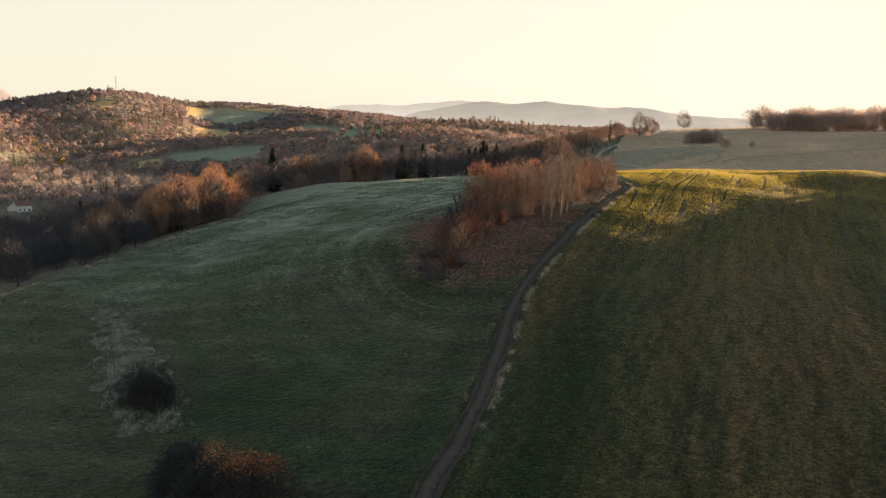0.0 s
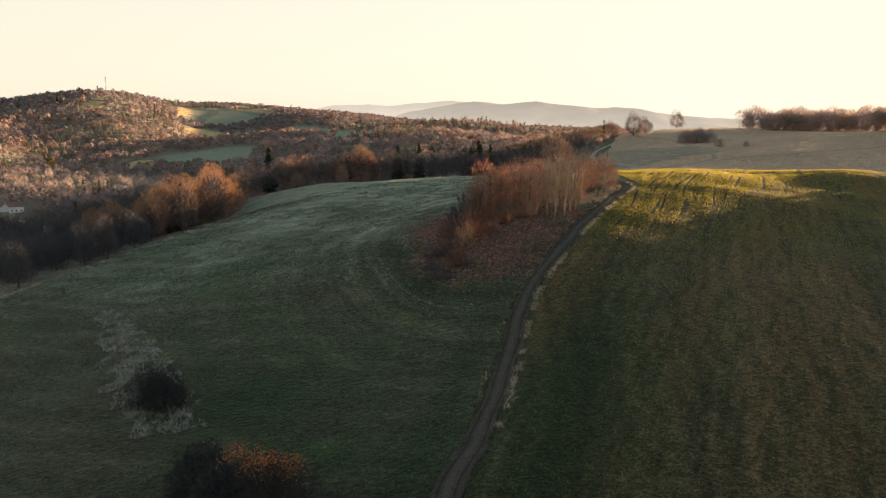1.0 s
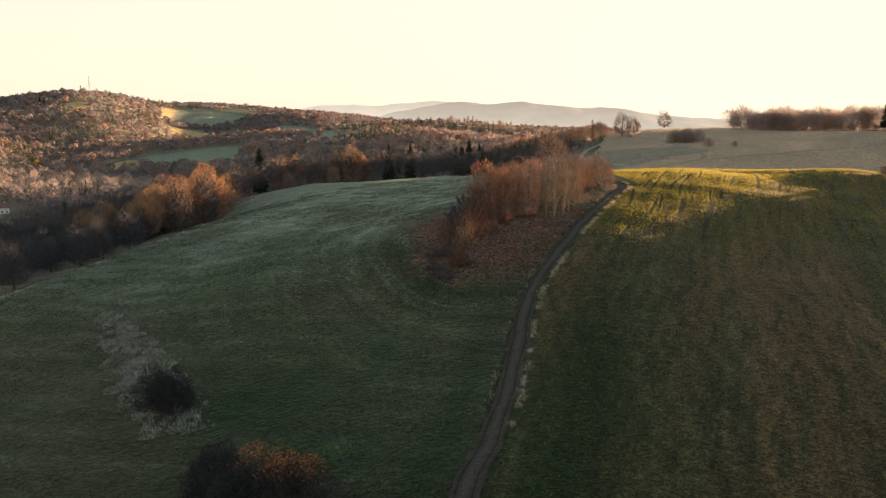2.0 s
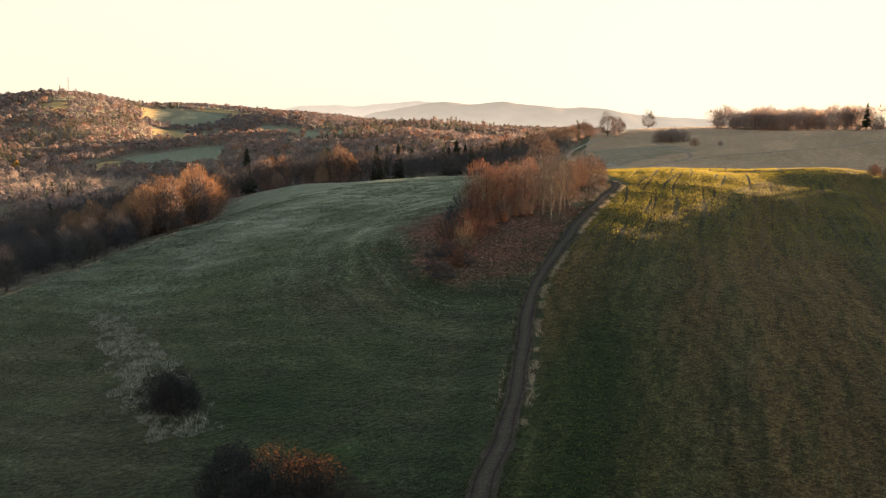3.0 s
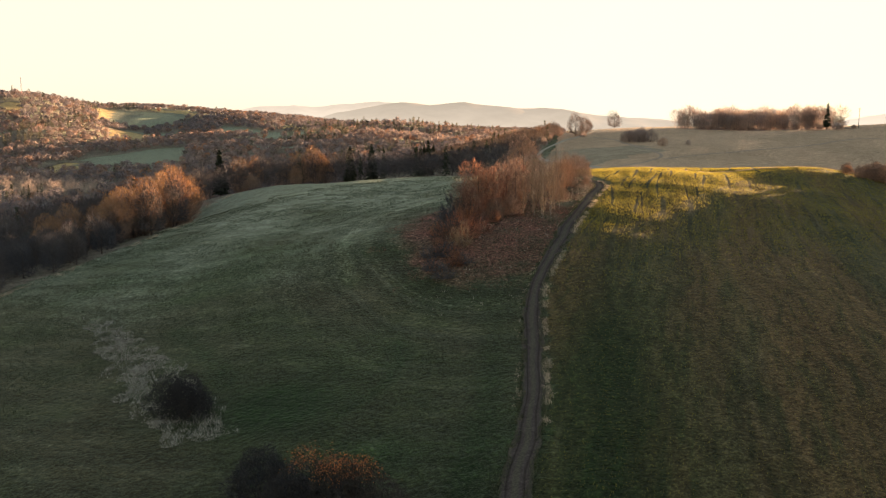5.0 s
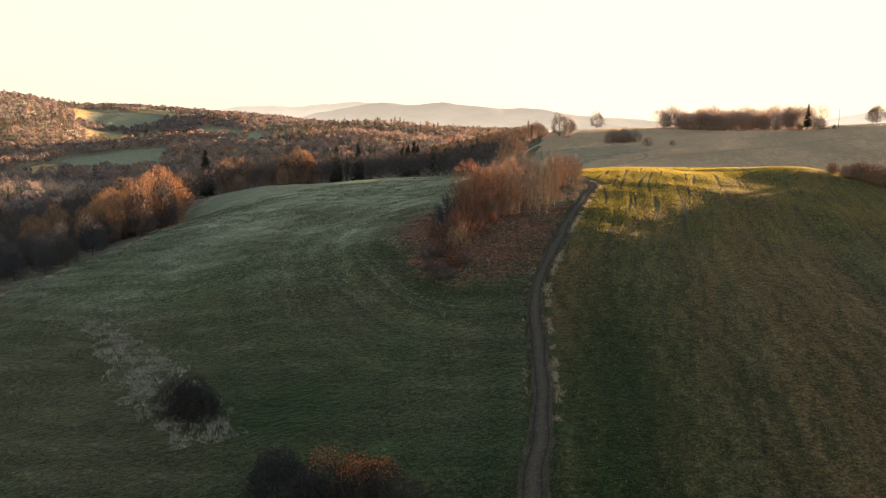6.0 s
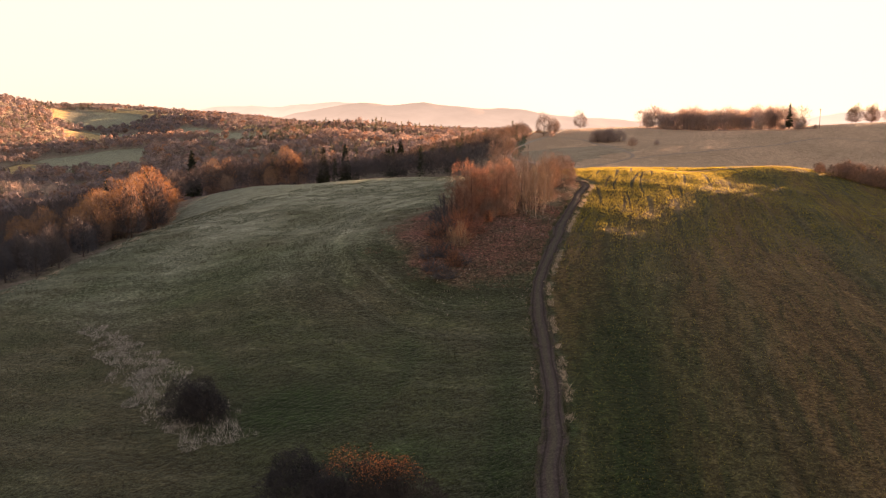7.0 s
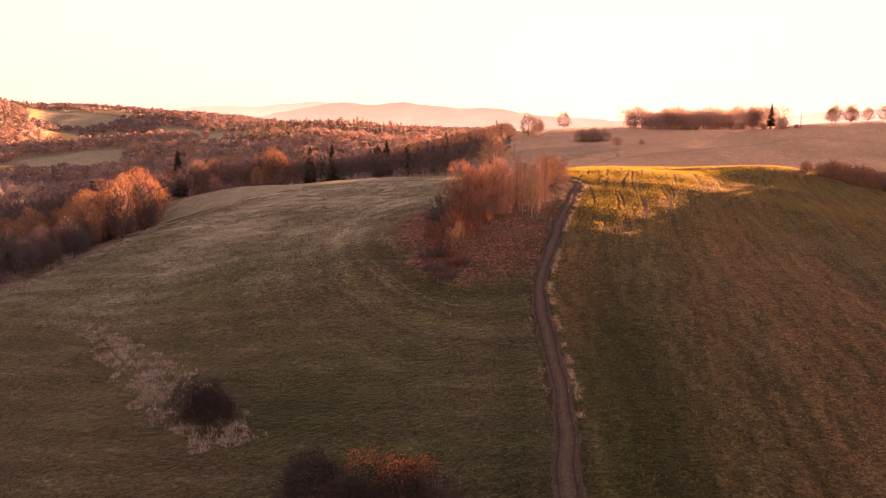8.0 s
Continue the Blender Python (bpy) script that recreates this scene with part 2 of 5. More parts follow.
# paler twigs for the hill: its haze is put into the colour
TWIG_MAUVE = twig_material("mauve_twigs", (0.24, 0.185, 0.158), (0.42, 0.33, 0.28), through=0.5)
TWIG_PALE = twig_material("pale_twigs", (0.13, 0.10, 0.074), (0.39, 0.305, 0.215))
TWIG_GREY = twig_material("grey_twigs", (0.022, 0.022, 0.023), (0.066, 0.062, 0.058))
NEEDLES = twig_material("spruce_needles", (0.018, 0.026, 0.016), (0.055, 0.068, 0.036))
LEAF_ORANGE = twig_material("orange_leaves", (0.17, 0.066, 0.026), (0.44, 0.19, 0.07), through=0.3)
LEAF_TAWNY = twig_material("tawny_leaves", (0.17, 0.092, 0.042), (0.40, 0.225, 0.095), through=0.3)
LEAF_YELLOW = twig_material("yellow_leaves", (0.40, 0.22, 0.03), (0.65, 0.42, 0.07), through=0.3)
STRAW = twig_material("dry_grass", (0.28, 0.24, 0.18), (0.62, 0.55, 0.44), through=0.2)
GRASS_CROP = twig_material("crop_blades", (0.18, 0.15, 0.034), (0.47, 0.385, 0.06), through=0.5)
GRASS_MEADOW = twig_material("meadow_blades", (0.030, 0.042, 0.020), (0.13, 0.14, 0.085), through=0.3)
STRAW_GREY = twig_material("grey_reeds", (0.12, 0.11, 0.085), (0.78, 0.73, 0.60), through=0.2)
TWIG_RED = twig_material("dark_red_twigs", (0.085, 0.049, 0.038), (0.34, 0.18, 0.125))
WOOD_FAR = twig_material("far_crowns", (0.27, 0.226, 0.205), (0.34, 0.284, 0.258), tint_attribute=True, through=0.35)


# ---- the lie of the land ----
# heights in metres over a fan: columns by x / (y + 100), rows by y
FAN = (-1.0, -0.72, -0.52, -0.36, -0.22, -0.1, 0.0, 0.1, 0.22, 0.36, 0.55, 0.85)
REACH = (-40, 40, 85, 120, 155, 195, 240, 290, 340, 400, 460, 540, 650, 850, 1200, 1600, 2100, 2700, 3400)
NEAR_LAND = [
    [-3.4, -3.3, -3.4, -3.5, -3.6, -3.7, -3.8, -4.0, -4.2, -4.4, -4.6, -4.4],
    [-11.3, -8.7, -6.9, -5.5, -4.1, -2.4, -0.9, 0.2, 0.9, 1.5, 2.5, 4.3],
    [-14.8, -10.7, -7.4, -5.3, -3.5, -0.8, 2.9, 4.8, 5.7, 6.7, 8.0, 10.7],
    [-17.7, -12.4, -7.5, -4.1, -1.5, 1.8, 5.2, 7.9, 9.6, 10.9, 11.7, 15.3],
    [-20.6, -14.5, -7.8, -2.7, 0.7, 5.4, 8.9, 12.9, 13.3, 13.9, 14.3, 19.0],
    [-23.8, -17.5, -9.1, -0.9, 2.5, 11.3, 16.4, 18.8, 17.5, 16.9, 16.3, 22.4],
    [-27.3, -21.3, -12.7, -2.4, 5.1, 10.8, 16.9, 21.1, 23.2, 21.1, 17.8, 26.0],
    [-30.6, -25.5, -18.3, -10.5, 4.0, 13.0, 16.8, 22.0, 24.9, 24.7, 18.8, 30.0],
]
FAR_LAND = [
    [-33.5, -29.3, -23.3, -16.1, -3.0, 13.1, 18.3, 19.3, 22.1, 20.7, 18.5, 34.7],
    [-36.3, -32.9, -27.8, -19.4, -3.0, 10.6, 10.2, 11.9, 17.9, 18.4, 18.2, 39.9],
    [-38.3, -35.4, -31.4, -23.1, -8.9, 4.2, 6.1, 8.3, 20.4, 24.7, 26.1, 43.5],
    [-40.0, -37.2, -34.9, -28.4, -17.8, -7.1, 0.8, 9.5, 22.0, 28.8, 36.8, 45.7],
    [-40.6, -36.8, -35.3, -30.8, -27.9, -18.8, -6.4, 10.2, 29.0, 32.8, 36.1, 45.2],
    [-38.7, -30.3, -30.9, -30.5, -32.5, -25.1, -9.2, 3.6, 22.7, 32.3, 32.8, 40.3],
    [-32.8, -10.9, -5.4, -37.6, -29.3, -13.8, -6.4, -6.3, -0.4, 10.8, 19.5, 29.5],
    [-27.1, 4.6, 26.6, 12.2, -12.8, -6.0, -2.7, 2.2, -2.8, -1.9, 7.0, 18.5],
]
LAST_LAND = [
    [-27.3, 8.8, 41.8, 76.3, 5.4, 29.1, 5.9, -4.3, -7.9, -7.0, -1.4, 7.7],
    [-36.7, -3.6, 27.0, 48.5, 60.2, 32.8, 9.0, -5.9, -12.8, -12.9, -9.2, -3.2],
    [-52.1, -28.1, -11.7, 2.3, 1.2, -12.4, -17.2, -20.6, -23.7, -23.2, -20.0, -14.8],
]
LAND = np.array(NEAR_LAND + FAR_LAND + LAST_LAND)
# single knolls and hollows: x, y, rise, half-widths along and across, turn in degrees
KNOLLS = (
    (-700, 2020, 12, 110, 160, 0),
    (-820, 1880, 6, 120, 160, 0),
    (146, 272, 2.0, 24, 20, 25),
    # low crop-field rises added to steer the sun's shade and light
    (102, 219, 0.9, 13, 15, 0),
    (112, 199, 0.8, 14, 15, 0),
    (57, 208, 0.85, 20, 20, 0),
    (113, 291, -1.8, 15, 22, 0),
    (126, 236, 0.6, 14, 12, 0),
    (-505, 1700, 13, 75, 150, 0),
    (-430, 1190, 13, 50, 110, 0),
    (-765, 2330, 14, 90, 140, 0),
    (-560, 1500, 14, 70, 90, 0),
    (-690, 1560, -10, 90, 90, 0),
    (-300, 1500, 9, 60, 120, 0),
    (-200, 1300, 8, 60, 100, 0),
    (-60, 1650, 10, 90, 120, 0),
    # swells set across the sun's way, added to shade the valley floor
    (-100, 1160, 9, 110, 55, -51.5),
    (-20, 1400, 16, 200, 60, -51.5),
    (70, 1680, 20, 210, 80, -51.5),
    (-230, 1560, 9, 90, 45, -51.5),
    (60, 1180, 13, 140, 55, -51.5),
)


def hermite(xs, ys, q):
    """Smooth interpolation of the columns ys (k, n) given at xs (k) at q (n)."""
    xs = np.asarray(xs, float)
    slope = np.empty_like(ys)
    d = (ys[1:] - ys[:-1]) / (xs[1:] - xs[:-1])[:, None]
    slope[0], slope[-1] = d[0], d[-1]
    w = ((xs[1:-1] - xs[:-2]) / (xs[2:] - xs[:-2]))[:, None]
    slope[1:-1] = d[:-1] * (1 - w) + d[1:] * w
    q = np.clip(q, xs[0], xs[-1])
    i = np.clip(np.searchsorted(xs, q) - 1, 0, len(xs) - 2)
    h = xs[i + 1] - xs[i]
    t = (q - xs[i]) / h
    c = np.arange(len(q))
    return ((2 * t ** 3 - 3 * t ** 2 + 1) * ys[i, c] + (t ** 3 - 2 * t ** 2 + t) * h * slope[i, c]
            + (3 * t ** 2 - 2 * t ** 3) * ys[i + 1, c] + (t ** 3 - t ** 2) * h * slope[i + 1, c])


def ground_z(x, y):
    """The ground's height at x, y (arrays)."""
    x, y = np.atleast_1d(np.asarray(x, float)), np.atleast_1d(np.asarray(y, float))
    u = x / (np.maximum(y, -40) + 100)
    rows = np.stack([hermite(FAN, np.repeat(row[:, None], len(u), 1), u) for row in LAND])
    z = hermite(REACH, rows, y)
    for kx, ky, rise, a, b, turn in KNOLLS:
        c, s = math.cos(radians(turn)), math.sin(radians(turn))
        p, q = (x - kx) * c + (y - ky) * s, (y - ky) * c - (x - kx) * s
        z = z + rise * np.exp(-(p / a) ** 2 - (q / b) ** 2)
    z = z + 0.16 * np.sin(x * 0.21 + 0.9 * np.sin(y * 0.13)) * np.sin(y * 0.17 + 1.3) + 0.07 * np.sin(x * 0.71 + y * 0.33) * np.sin(y * 0.63 - x * 0.2)
    return z


def z_at(x, y):
    return float(ground_z(x, y)[0])


# the cart track's middle line
TRACK_LINE = ((-46, -160), (-30, -70), (-20, 0), (-12, 45), (-4.2, 80), (-1.6, 89), (2.0, 99), (5.0, 110), (8.8, 126), (12.0, 141), (15.2, 153), (20.3, 165), (26.5, 178.3), (34, 195.5), (41.8, 212), (50.5, 232), (56.2, 244), (57.4, 253), (54, 263), (44, 274), (26, 288))


def along(line, step):
    """Points at even steps on a smooth line through the given places."""
    p = np.array(line, float)
    s = np.concatenate([[0], np.cumsum(np.linalg.norm(np.diff(p, axis=0), axis=1))])
    q = np.arange(0, s[-1], step)
    return np.stack([hermite(s, np.repeat(p[:, k][:, None], len(q), 1), q) for k in (0, 1)], 1)


TRACK_PTS = along(TRACK_LINE, 1.0)


def track_x(y):
    """The track's x at y, on its way up to the bend."""
    up = TRACK_PTS[: np.argmax(TRACK_PTS[:, 1] > 249)]
    return np.interp(y, up[:, 1], up[:, 0])


# ---- building helpers ----
def mesh_of(name, v, f, mat, smooth=False):
    me = bpy.data.meshes.new(name)
    me.from_pydata(v if isinstance(v, list) else v.tolist(), [], f if isinstance(f, list) else f.tolist())
    me.materials.append(mat)
    if smooth:
        me.polygons.foreach_set("use_smooth", [True] * len(me.polygons))
    me.update()
    return me


def part(name, me, parent, label=""):
    """One mesh object under a thing or a part."""
    ob = new(name, me)
    ob.parent = parent
    return tagged(ob, label)


def colours(me, name, rgba):
    a = me.color_attributes.new(name, "FLOAT_COLOR", "POINT")
    a.data.foreach_set("color", np.asarray(rgba, np.float32).ravel())


def weights(me, name, values):
    a = me.attributes.new(name, "FLOAT", "POINT")
    a.data.foreach_set("value", np.asarray(values, np.float32))


def tube(v, f, pts, radii, n):
    """A tapered limb through pts, with n sides."""
    first = len(v)
    pts = [Vector(p) for p in pts]
    for k, (p, r) in enumerate(zip(pts, radii)):
        d = (pts[min(k + 1, len(pts) - 1)] - pts[max(k - 1, 0)]).normalized()
        a = d.orthogonal().normalized()
        b = d.cross(a)
        for j in range(n):
            w = 2 * math.pi * j / n
            v.append(tuple(p + (a * math.cos(w) + b * math.sin(w)) * r))
    for k in range(len(pts) - 1):
        for j in range(n):
            o, q = first + k * n, first + (k + 1) * n
            f.append((o + j, o + (j + 1) % n, q + (j + 1) % n, q + j))
    last = first + (len(pts) - 1) * n
    f.append(tuple(range(last, last + n)))


def sliver(v, f, a, b, w, rng):
    """A thin twig or blade from a to its tip b."""
    d = b - a
    s = d.cross(Vector((rng.uniform(-1, 1), rng.uniform(-1, 1), rng.uniform(-1, 1))))
    s = s.normalized() * w if s.length > 1e-6 else Vector((w, 0, 0))
    k = len(v)
    v += [tuple(a - s), tuple(a + s), tuple(b)]
    f.append((k, k + 1, k + 2))


def bare_tree(name, seed, h, r, clear, limbs, subs, twigs, rise=0.6, twig_len=1.1, twig_w=0.035, trunk_mat=None, twig_mat=None, stems=1, leaves=0, leaf_mat=None, leaf_top=0.0, girth=1.0, ragged=0.28, reach=1.0, leaf_size=1.0):
    """The meshes of a leafless broad-leaved tree: trunk, a domed crown of limbs, boughs and twigs and, if asked, the leaves that still hang on it above leaf_top."""
    rng = random.Random(seed)
    tv, tf, cv, cf, lv, lf = [], [], [], [], [], []
    mid, half = h * (clear + 1) / 2, h * (1 - clear) / 2 - twig_len * 0.3
    lump = [rng.uniform(0, 6.28) for _ in range(4)]
    spines = []
    for s in range(stems):
        foot = Vector((rng.uniform(-1, 1), rng.uniform(-1, 1), 0)) * (0 if stems == 1 else 0.16 * r)
        lean = Vector((rng.uniform(-1, 1), rng.uniform(-1, 1), 0)) * (0.06 * h if stems == 1 else 0.45 * r)
        hh = h * (0.84 if s == 0 else rng.uniform(0.45, 0.75))
        spine = [foot + lean * (k / 5) ** 1.3 + Vector((rng.uniform(-1, 1), rng.uniform(-1, 1), 0)) * 0.012 * h * k / 5 + Vector((0, 0, hh * k / 5 - 0.25)) for k in range(6)]
        r0 = 0.016 * h * girth / stems ** 0.5
        tube(tv, tf, spine, [r0 * (1.35 if k == 0 else 1) * (1 - 0.9 * k / 5) + 0.015 for k in range(6)], 6)
        spines.append(spine)
    for i in range(limbs):
        zz = -0.72 + 1.70 * (i + 0.5) / limbs + rng.uniform(-0.08, 0.08)
        zz = max(-0.9, min(0.985, zz))
        az = i * 2.39996 + rng.uniform(-0.3, 0.3)
        flat = math.sqrt(1 - zz * zz)
        bulge = (1 + 0.17 * math.sin(2 * az + lump[0]) + 0.14 * math.sin(3 * az + 2 * zz + lump[1]) + 0.12 * math.sin(5 * az - 4 * zz + lump[2])) * rng.uniform(1.0 - ragged, 1.0)
        out = Vector((math.cos(az), math.sin(az), 0))
        end = out * r * flat * bulge + Vector((0, 0, mid + half * zz * (0.9 + 0.1 * bulge)))
        end.z = max(end.z, h * rng.uniform(0.10, 0.22))
        spine = spines[i % stems]
        low = end.z - out.dot(end) * rise - 0.12 * h
        g = max(0.07, min(0.97, low / (spine[5].z + 0.25)))
        k = min(int(g * 5), 4)
        base = spine[k].lerp(spine[k + 1], g * 5 - k)
        way = end - base
        ln = way.length
        bow = Vector((0, 0, -0.10 * ln)) + out * 0.07 * ln
        limb = [base, base + way * 0.33 + bow, base + way * 0.68 + bow * 0.8 + Vector((rng.uniform(-1, 1), rng.uniform(-1, 1), 0)) * 0.04 * ln, end]
        rb = (0.0042 * h + 0.010 * ln) * girth ** 0.5
        rb /= stems ** 0.3
        tube(cv, cf, limb, [rb, rb * 0.65, rb * 0.4, 0.02], 3)
        for j in range(subs):
            q = 0.30 + 0.70 * (j + rng.random()) / subs
            kk = min(int(q * 3), 2)
            a = limb[kk].lerp(limb[kk + 1], q * 3 - kk)
            away = (a - Vector((0, 0, mid - 0.35 * half)))
            away.normalize()
            dirn = way.normalized() * 0.5 + away * 0.6 + Vector((rng.uniform(-1, 1), rng.uniform(-1, 1), rng.uniform(-0.5, 0.8))) * 0.75
            b = a + dirn.normalized() * r * rng.uniform(0.16, 0.34) * reach
            sliver(cv, cf, a, b, twig_w * 1.4, rng)
            sliver(cv, cf, a, b, twig_w * 1.4, rng)
            for w in range(twigs):
                c = a.lerp(b, rng.uniform(0.1, 1.0))
                d = away * 0.8 + Vector((rng.uniform(-1, 1), rng.uniform(-1, 1), rng.uniform(-0.75, 0.95))) * 0.75
                e = c + d.normalized() * twig_len * rng.uniform(0.45, 1.2)
                sliver(cv, cf, c, e, twig_w, rng)
                if leaves and c.z > leaf_top and rng.random() < leaves:
                    for q in range(2 if leaves >= 0.9 else 1):
                        m = c.lerp(e, rng.uniform(0.2, 1.0))
                        z = Vector((rng.uniform(-1, 1), rng.uniform(-1, 1), rng.uniform(-1, 1))).normalized() * rng.uniform(0.12, 0.26) * leaf_size
                        sliver(lv, lf, m, m + z, 0.085 * leaf_size, rng)
    meshes = [("trunk", mesh_of(name + "_trunk", tv, tf, trunk_mat, True)), ("crown", mesh_of(name + "_crown", cv, cf, twig_mat))]
    if lf:
        meshes.append(("leaves", mesh_of(name + "_leaves", lv, lf, leaf_mat)))
    return meshes


def dome_bush(name, seed, h, r, count, twig, width, mat, leaf_mat=None, leaf_from=0.8, leaf_share=0.5):
    """The meshes of a dense rounded bush: stems from the foot and a lumpy dome of fine twigs, with leaves on its top if asked."""
    rng = random.Random(seed)
    cv, cf, lv, lf = [], [], [], []
    lump = [rng.uniform(0, 6.28) for _ in range(4)]
    stems = []
    for k in range(6):
        tv, tf = [], []
        a, q = k * 1.05 + rng.uniform(-0.3, 0.3), rng.uniform(0.2, 0.8)
        tip = Vector((math.cos(a) * r * q, math.sin(a) * r * q, h * math.sqrt(1 - q * q) * 0.8))
        tube(tv, tf, [(0.1 * tip.x, 0.1 * tip.y, -0.2), (0.45 * tip.x, 0.45 * tip.y, 0.55 * tip.z), tip], [0.07, 0.045, 0.015], 5)
        stems.append(("stem", mesh_of(name + "_stem", tv, tf, BARK, True)))
    for k in range(count):
        a, zz = rng.uniform(0, 6.28), rng.random() ** 0.8
        swell_out = 1 + 0.17 * math.sin(2 * a + lump[0]) + 0.15 * math.sin(3 * a + 4 * zz + lump[1]) + 0.13 * math.sin(7 * a - 6 * zz + lump[2])
        deep = 1 - 0.5 * rng.random() ** 2.2
        flat = math.sqrt(max(0.0, 1 - zz * zz)) * (0.82 + 0.18 * min(1, zz * 4))
        p = Vector((math.cos(a) * r * flat * swell_out * deep, math.sin(a) * r * flat * swell_out * deep, h * zz * deep * (0.6 + 0.4 * swell_out) + 0.05))
        d = Vector((math.cos(a) * flat, math.sin(a) * flat, 0.3 + zz)) * 0.55 + Vector((rng.uniform(-1, 1), rng.uniform(-1, 1), rng.uniform(-0.8, 1)))
        e = p + d.normalized() * twig * (rng.uniform(0.5, 1.2) if rng.random() < 0.9 else rng.uniform(1.3, 2.4))
        sliver(cv, cf, p, e, width, rng)
        if leaf_mat and p.z > h * leaf_from * rng.uniform(0.92, 1.08) and rng.random() < leaf_share:
            z = Vector((rng.uniform(-1, 1), rng.uniform(-1, 1), rng.uniform(-1, 1))).normalized() * rng.uniform(0.10, 0.18)
            sliver(lv, lf, e, e + z, 0.05, rng)
    meshes = stems + [("crown", mesh_of(name + "_crown", cv, cf, mat))]
    if lf:
        meshes.append(("leaves", mesh_of(name + "_leaves", lv, lf, leaf_mat)))
    return meshes


def dome_tree(name, seed, h, r, clear, count, twig, width, twig_mat, trunk_mat=None, limbs=16, boughs=4, girth=1.0, leaf_mat=None, leaf_from=0.5, leaf_share=0.5, leaf_size=0.3, topward=0.75, deepest=0.5):
    """The meshes of a full-grown leafless tree: trunk, spreading limbs with boughs, and a rounded, lobed crown of fine twigs that point outwards; leaves above leaf_from of the height if asked."""
    rng = random.Random(seed)
    tv, tf, cv, cf, lv, lf = [], [], [], [], [], []
    mid, half = h * (1 + clear) / 2, h * (1 - clear) / 2
    lobes = []
    for k in range(14):
        a, zz = k * 2.4 + rng.uniform(-0.5, 0.5), rng.uniform(-0.4, 1.0)
        f = math.sqrt(max(0.0, 1 - zz * zz))
        lobes.append((Vector((math.cos(a) * f, math.sin(a) * f, zz)), rng.uniform(0.10, 0.42)))

    def shell(d):
        """The crown's outline in direction d: an egg with rounded lobes."""
        grow = 0.70
        for c, big in lobes:
            near = max(0.0, d.dot(c))
            grow += big * near ** 12
        return Vector((d.x * r * grow, d.y * r * grow, d.z * half * min(grow, 1.08)))

    def way(top):
        zz = 2 * rng.random() ** top - 1
        a = rng.uniform(0, 6.283)
        f = math.sqrt(max(0.0, 1 - zz * zz))
        return Vector((math.cos(a) * f, math.sin(a) * f, zz))

    lean = Vector((rng.uniform(-1, 1), rng.uniform(-1, 1), 0)) * 0.05 * h
    spine = [lean * (k / 5) ** 1.4 + Vector((rng.uniform(-1, 1), rng.uniform(-1, 1), 0)) * 0.01 * h * k / 5 + Vector((0, 0, 0.86 * h * k / 5 - 0.25)) for k in range(6)]
    r0 = 0.016 * h * girth
    tube(tv, tf, spine, [r0 * (1.35 if k == 0 else 1) * (1 - 0.9 * k / 5) + 0.015 for k in range(6)], 6)
    for i in range(limbs):
        d = way(0.8)
        end = shell(d) * rng.uniform(0.8, 0.95) + Vector((0, 0, mid))
        g = max(0.12, min(0.92, (end.z - 0.5 * Vector((end.x, end.y, 0)).length - 0.12 * h) / (0.86 * h)))
        k = min(int(g * 5), 4)
        base = spine[k].lerp(spine[k + 1], g * 5 - k)
        go = end - base
        bow = Vector((d.x, d.y, -0.6)) * 0.08 * go.length
        limb = [base, base + go * 0.35 + bow, base + go * 0.7 + bow * 0.7, end]
        rb = (0.004 * h + 0.009 * go.length) * girth ** 0.5
        tube(cv, cf, limb, [rb, rb * 0.65, rb * 0.38, 0.02], 3)
        for j in range(boughs):
            q = 0.3 + 0.65 * (j + rng.random()) / boughs
            kk = min(int(q * 3), 2)
            a = limb[kk].lerp(limb[kk + 1], q * 3 - kk)
            e = shell((d + way(1.0) * 0.55).normalized()) * rng.uniform(0.75, 1.0) + Vector((0, 0, mid))
            for n in range(2):
                sliver(cv, cf, a, e, width * 2.2, rng)
    for k in range(count):
        d = way(topward)
        p = shell(d) * (1 - deepest * rng.random() ** 1.9) + Vector((0, 0, mid))
        out = (d * 0.75 + Vector((0, 0, 0.35)) + Vector((rng.uniform(-1, 1), rng.uniform(-1, 1), rng.uniform(-1, 1))) * 0.62).normalized()
        e = p + out * twig * rng.uniform(0.45, 1.15)
        if p.z < 0.12 * h:
            continue
        sliver(cv, cf, p - out * twig * 0.3, e, width, rng)
        if leaf_mat and p.z > h * leaf_from and rng.random() < leaf_share:
            z = Vector((rng.uniform(-1, 1), rng.uniform(-1, 1), rng.uniform(-1, 1))).normalized() * leaf_size * rng.uniform(0.7, 1.3)
            sliver(lv, lf, p.lerp(e, rng.uniform(0.2, 1)), e + z, leaf_size * 0.4, rng)
    meshes = [("trunk", mesh_of(name + "_trunk", tv, tf, trunk_mat or BARK, True)), ("crown", mesh_of(name + "_crown", cv, cf, twig_mat))]
    if lf:
        meshes.append(("leaves", mesh_of(name + "_leaves", lv, lf, leaf_mat)))
    return meshes


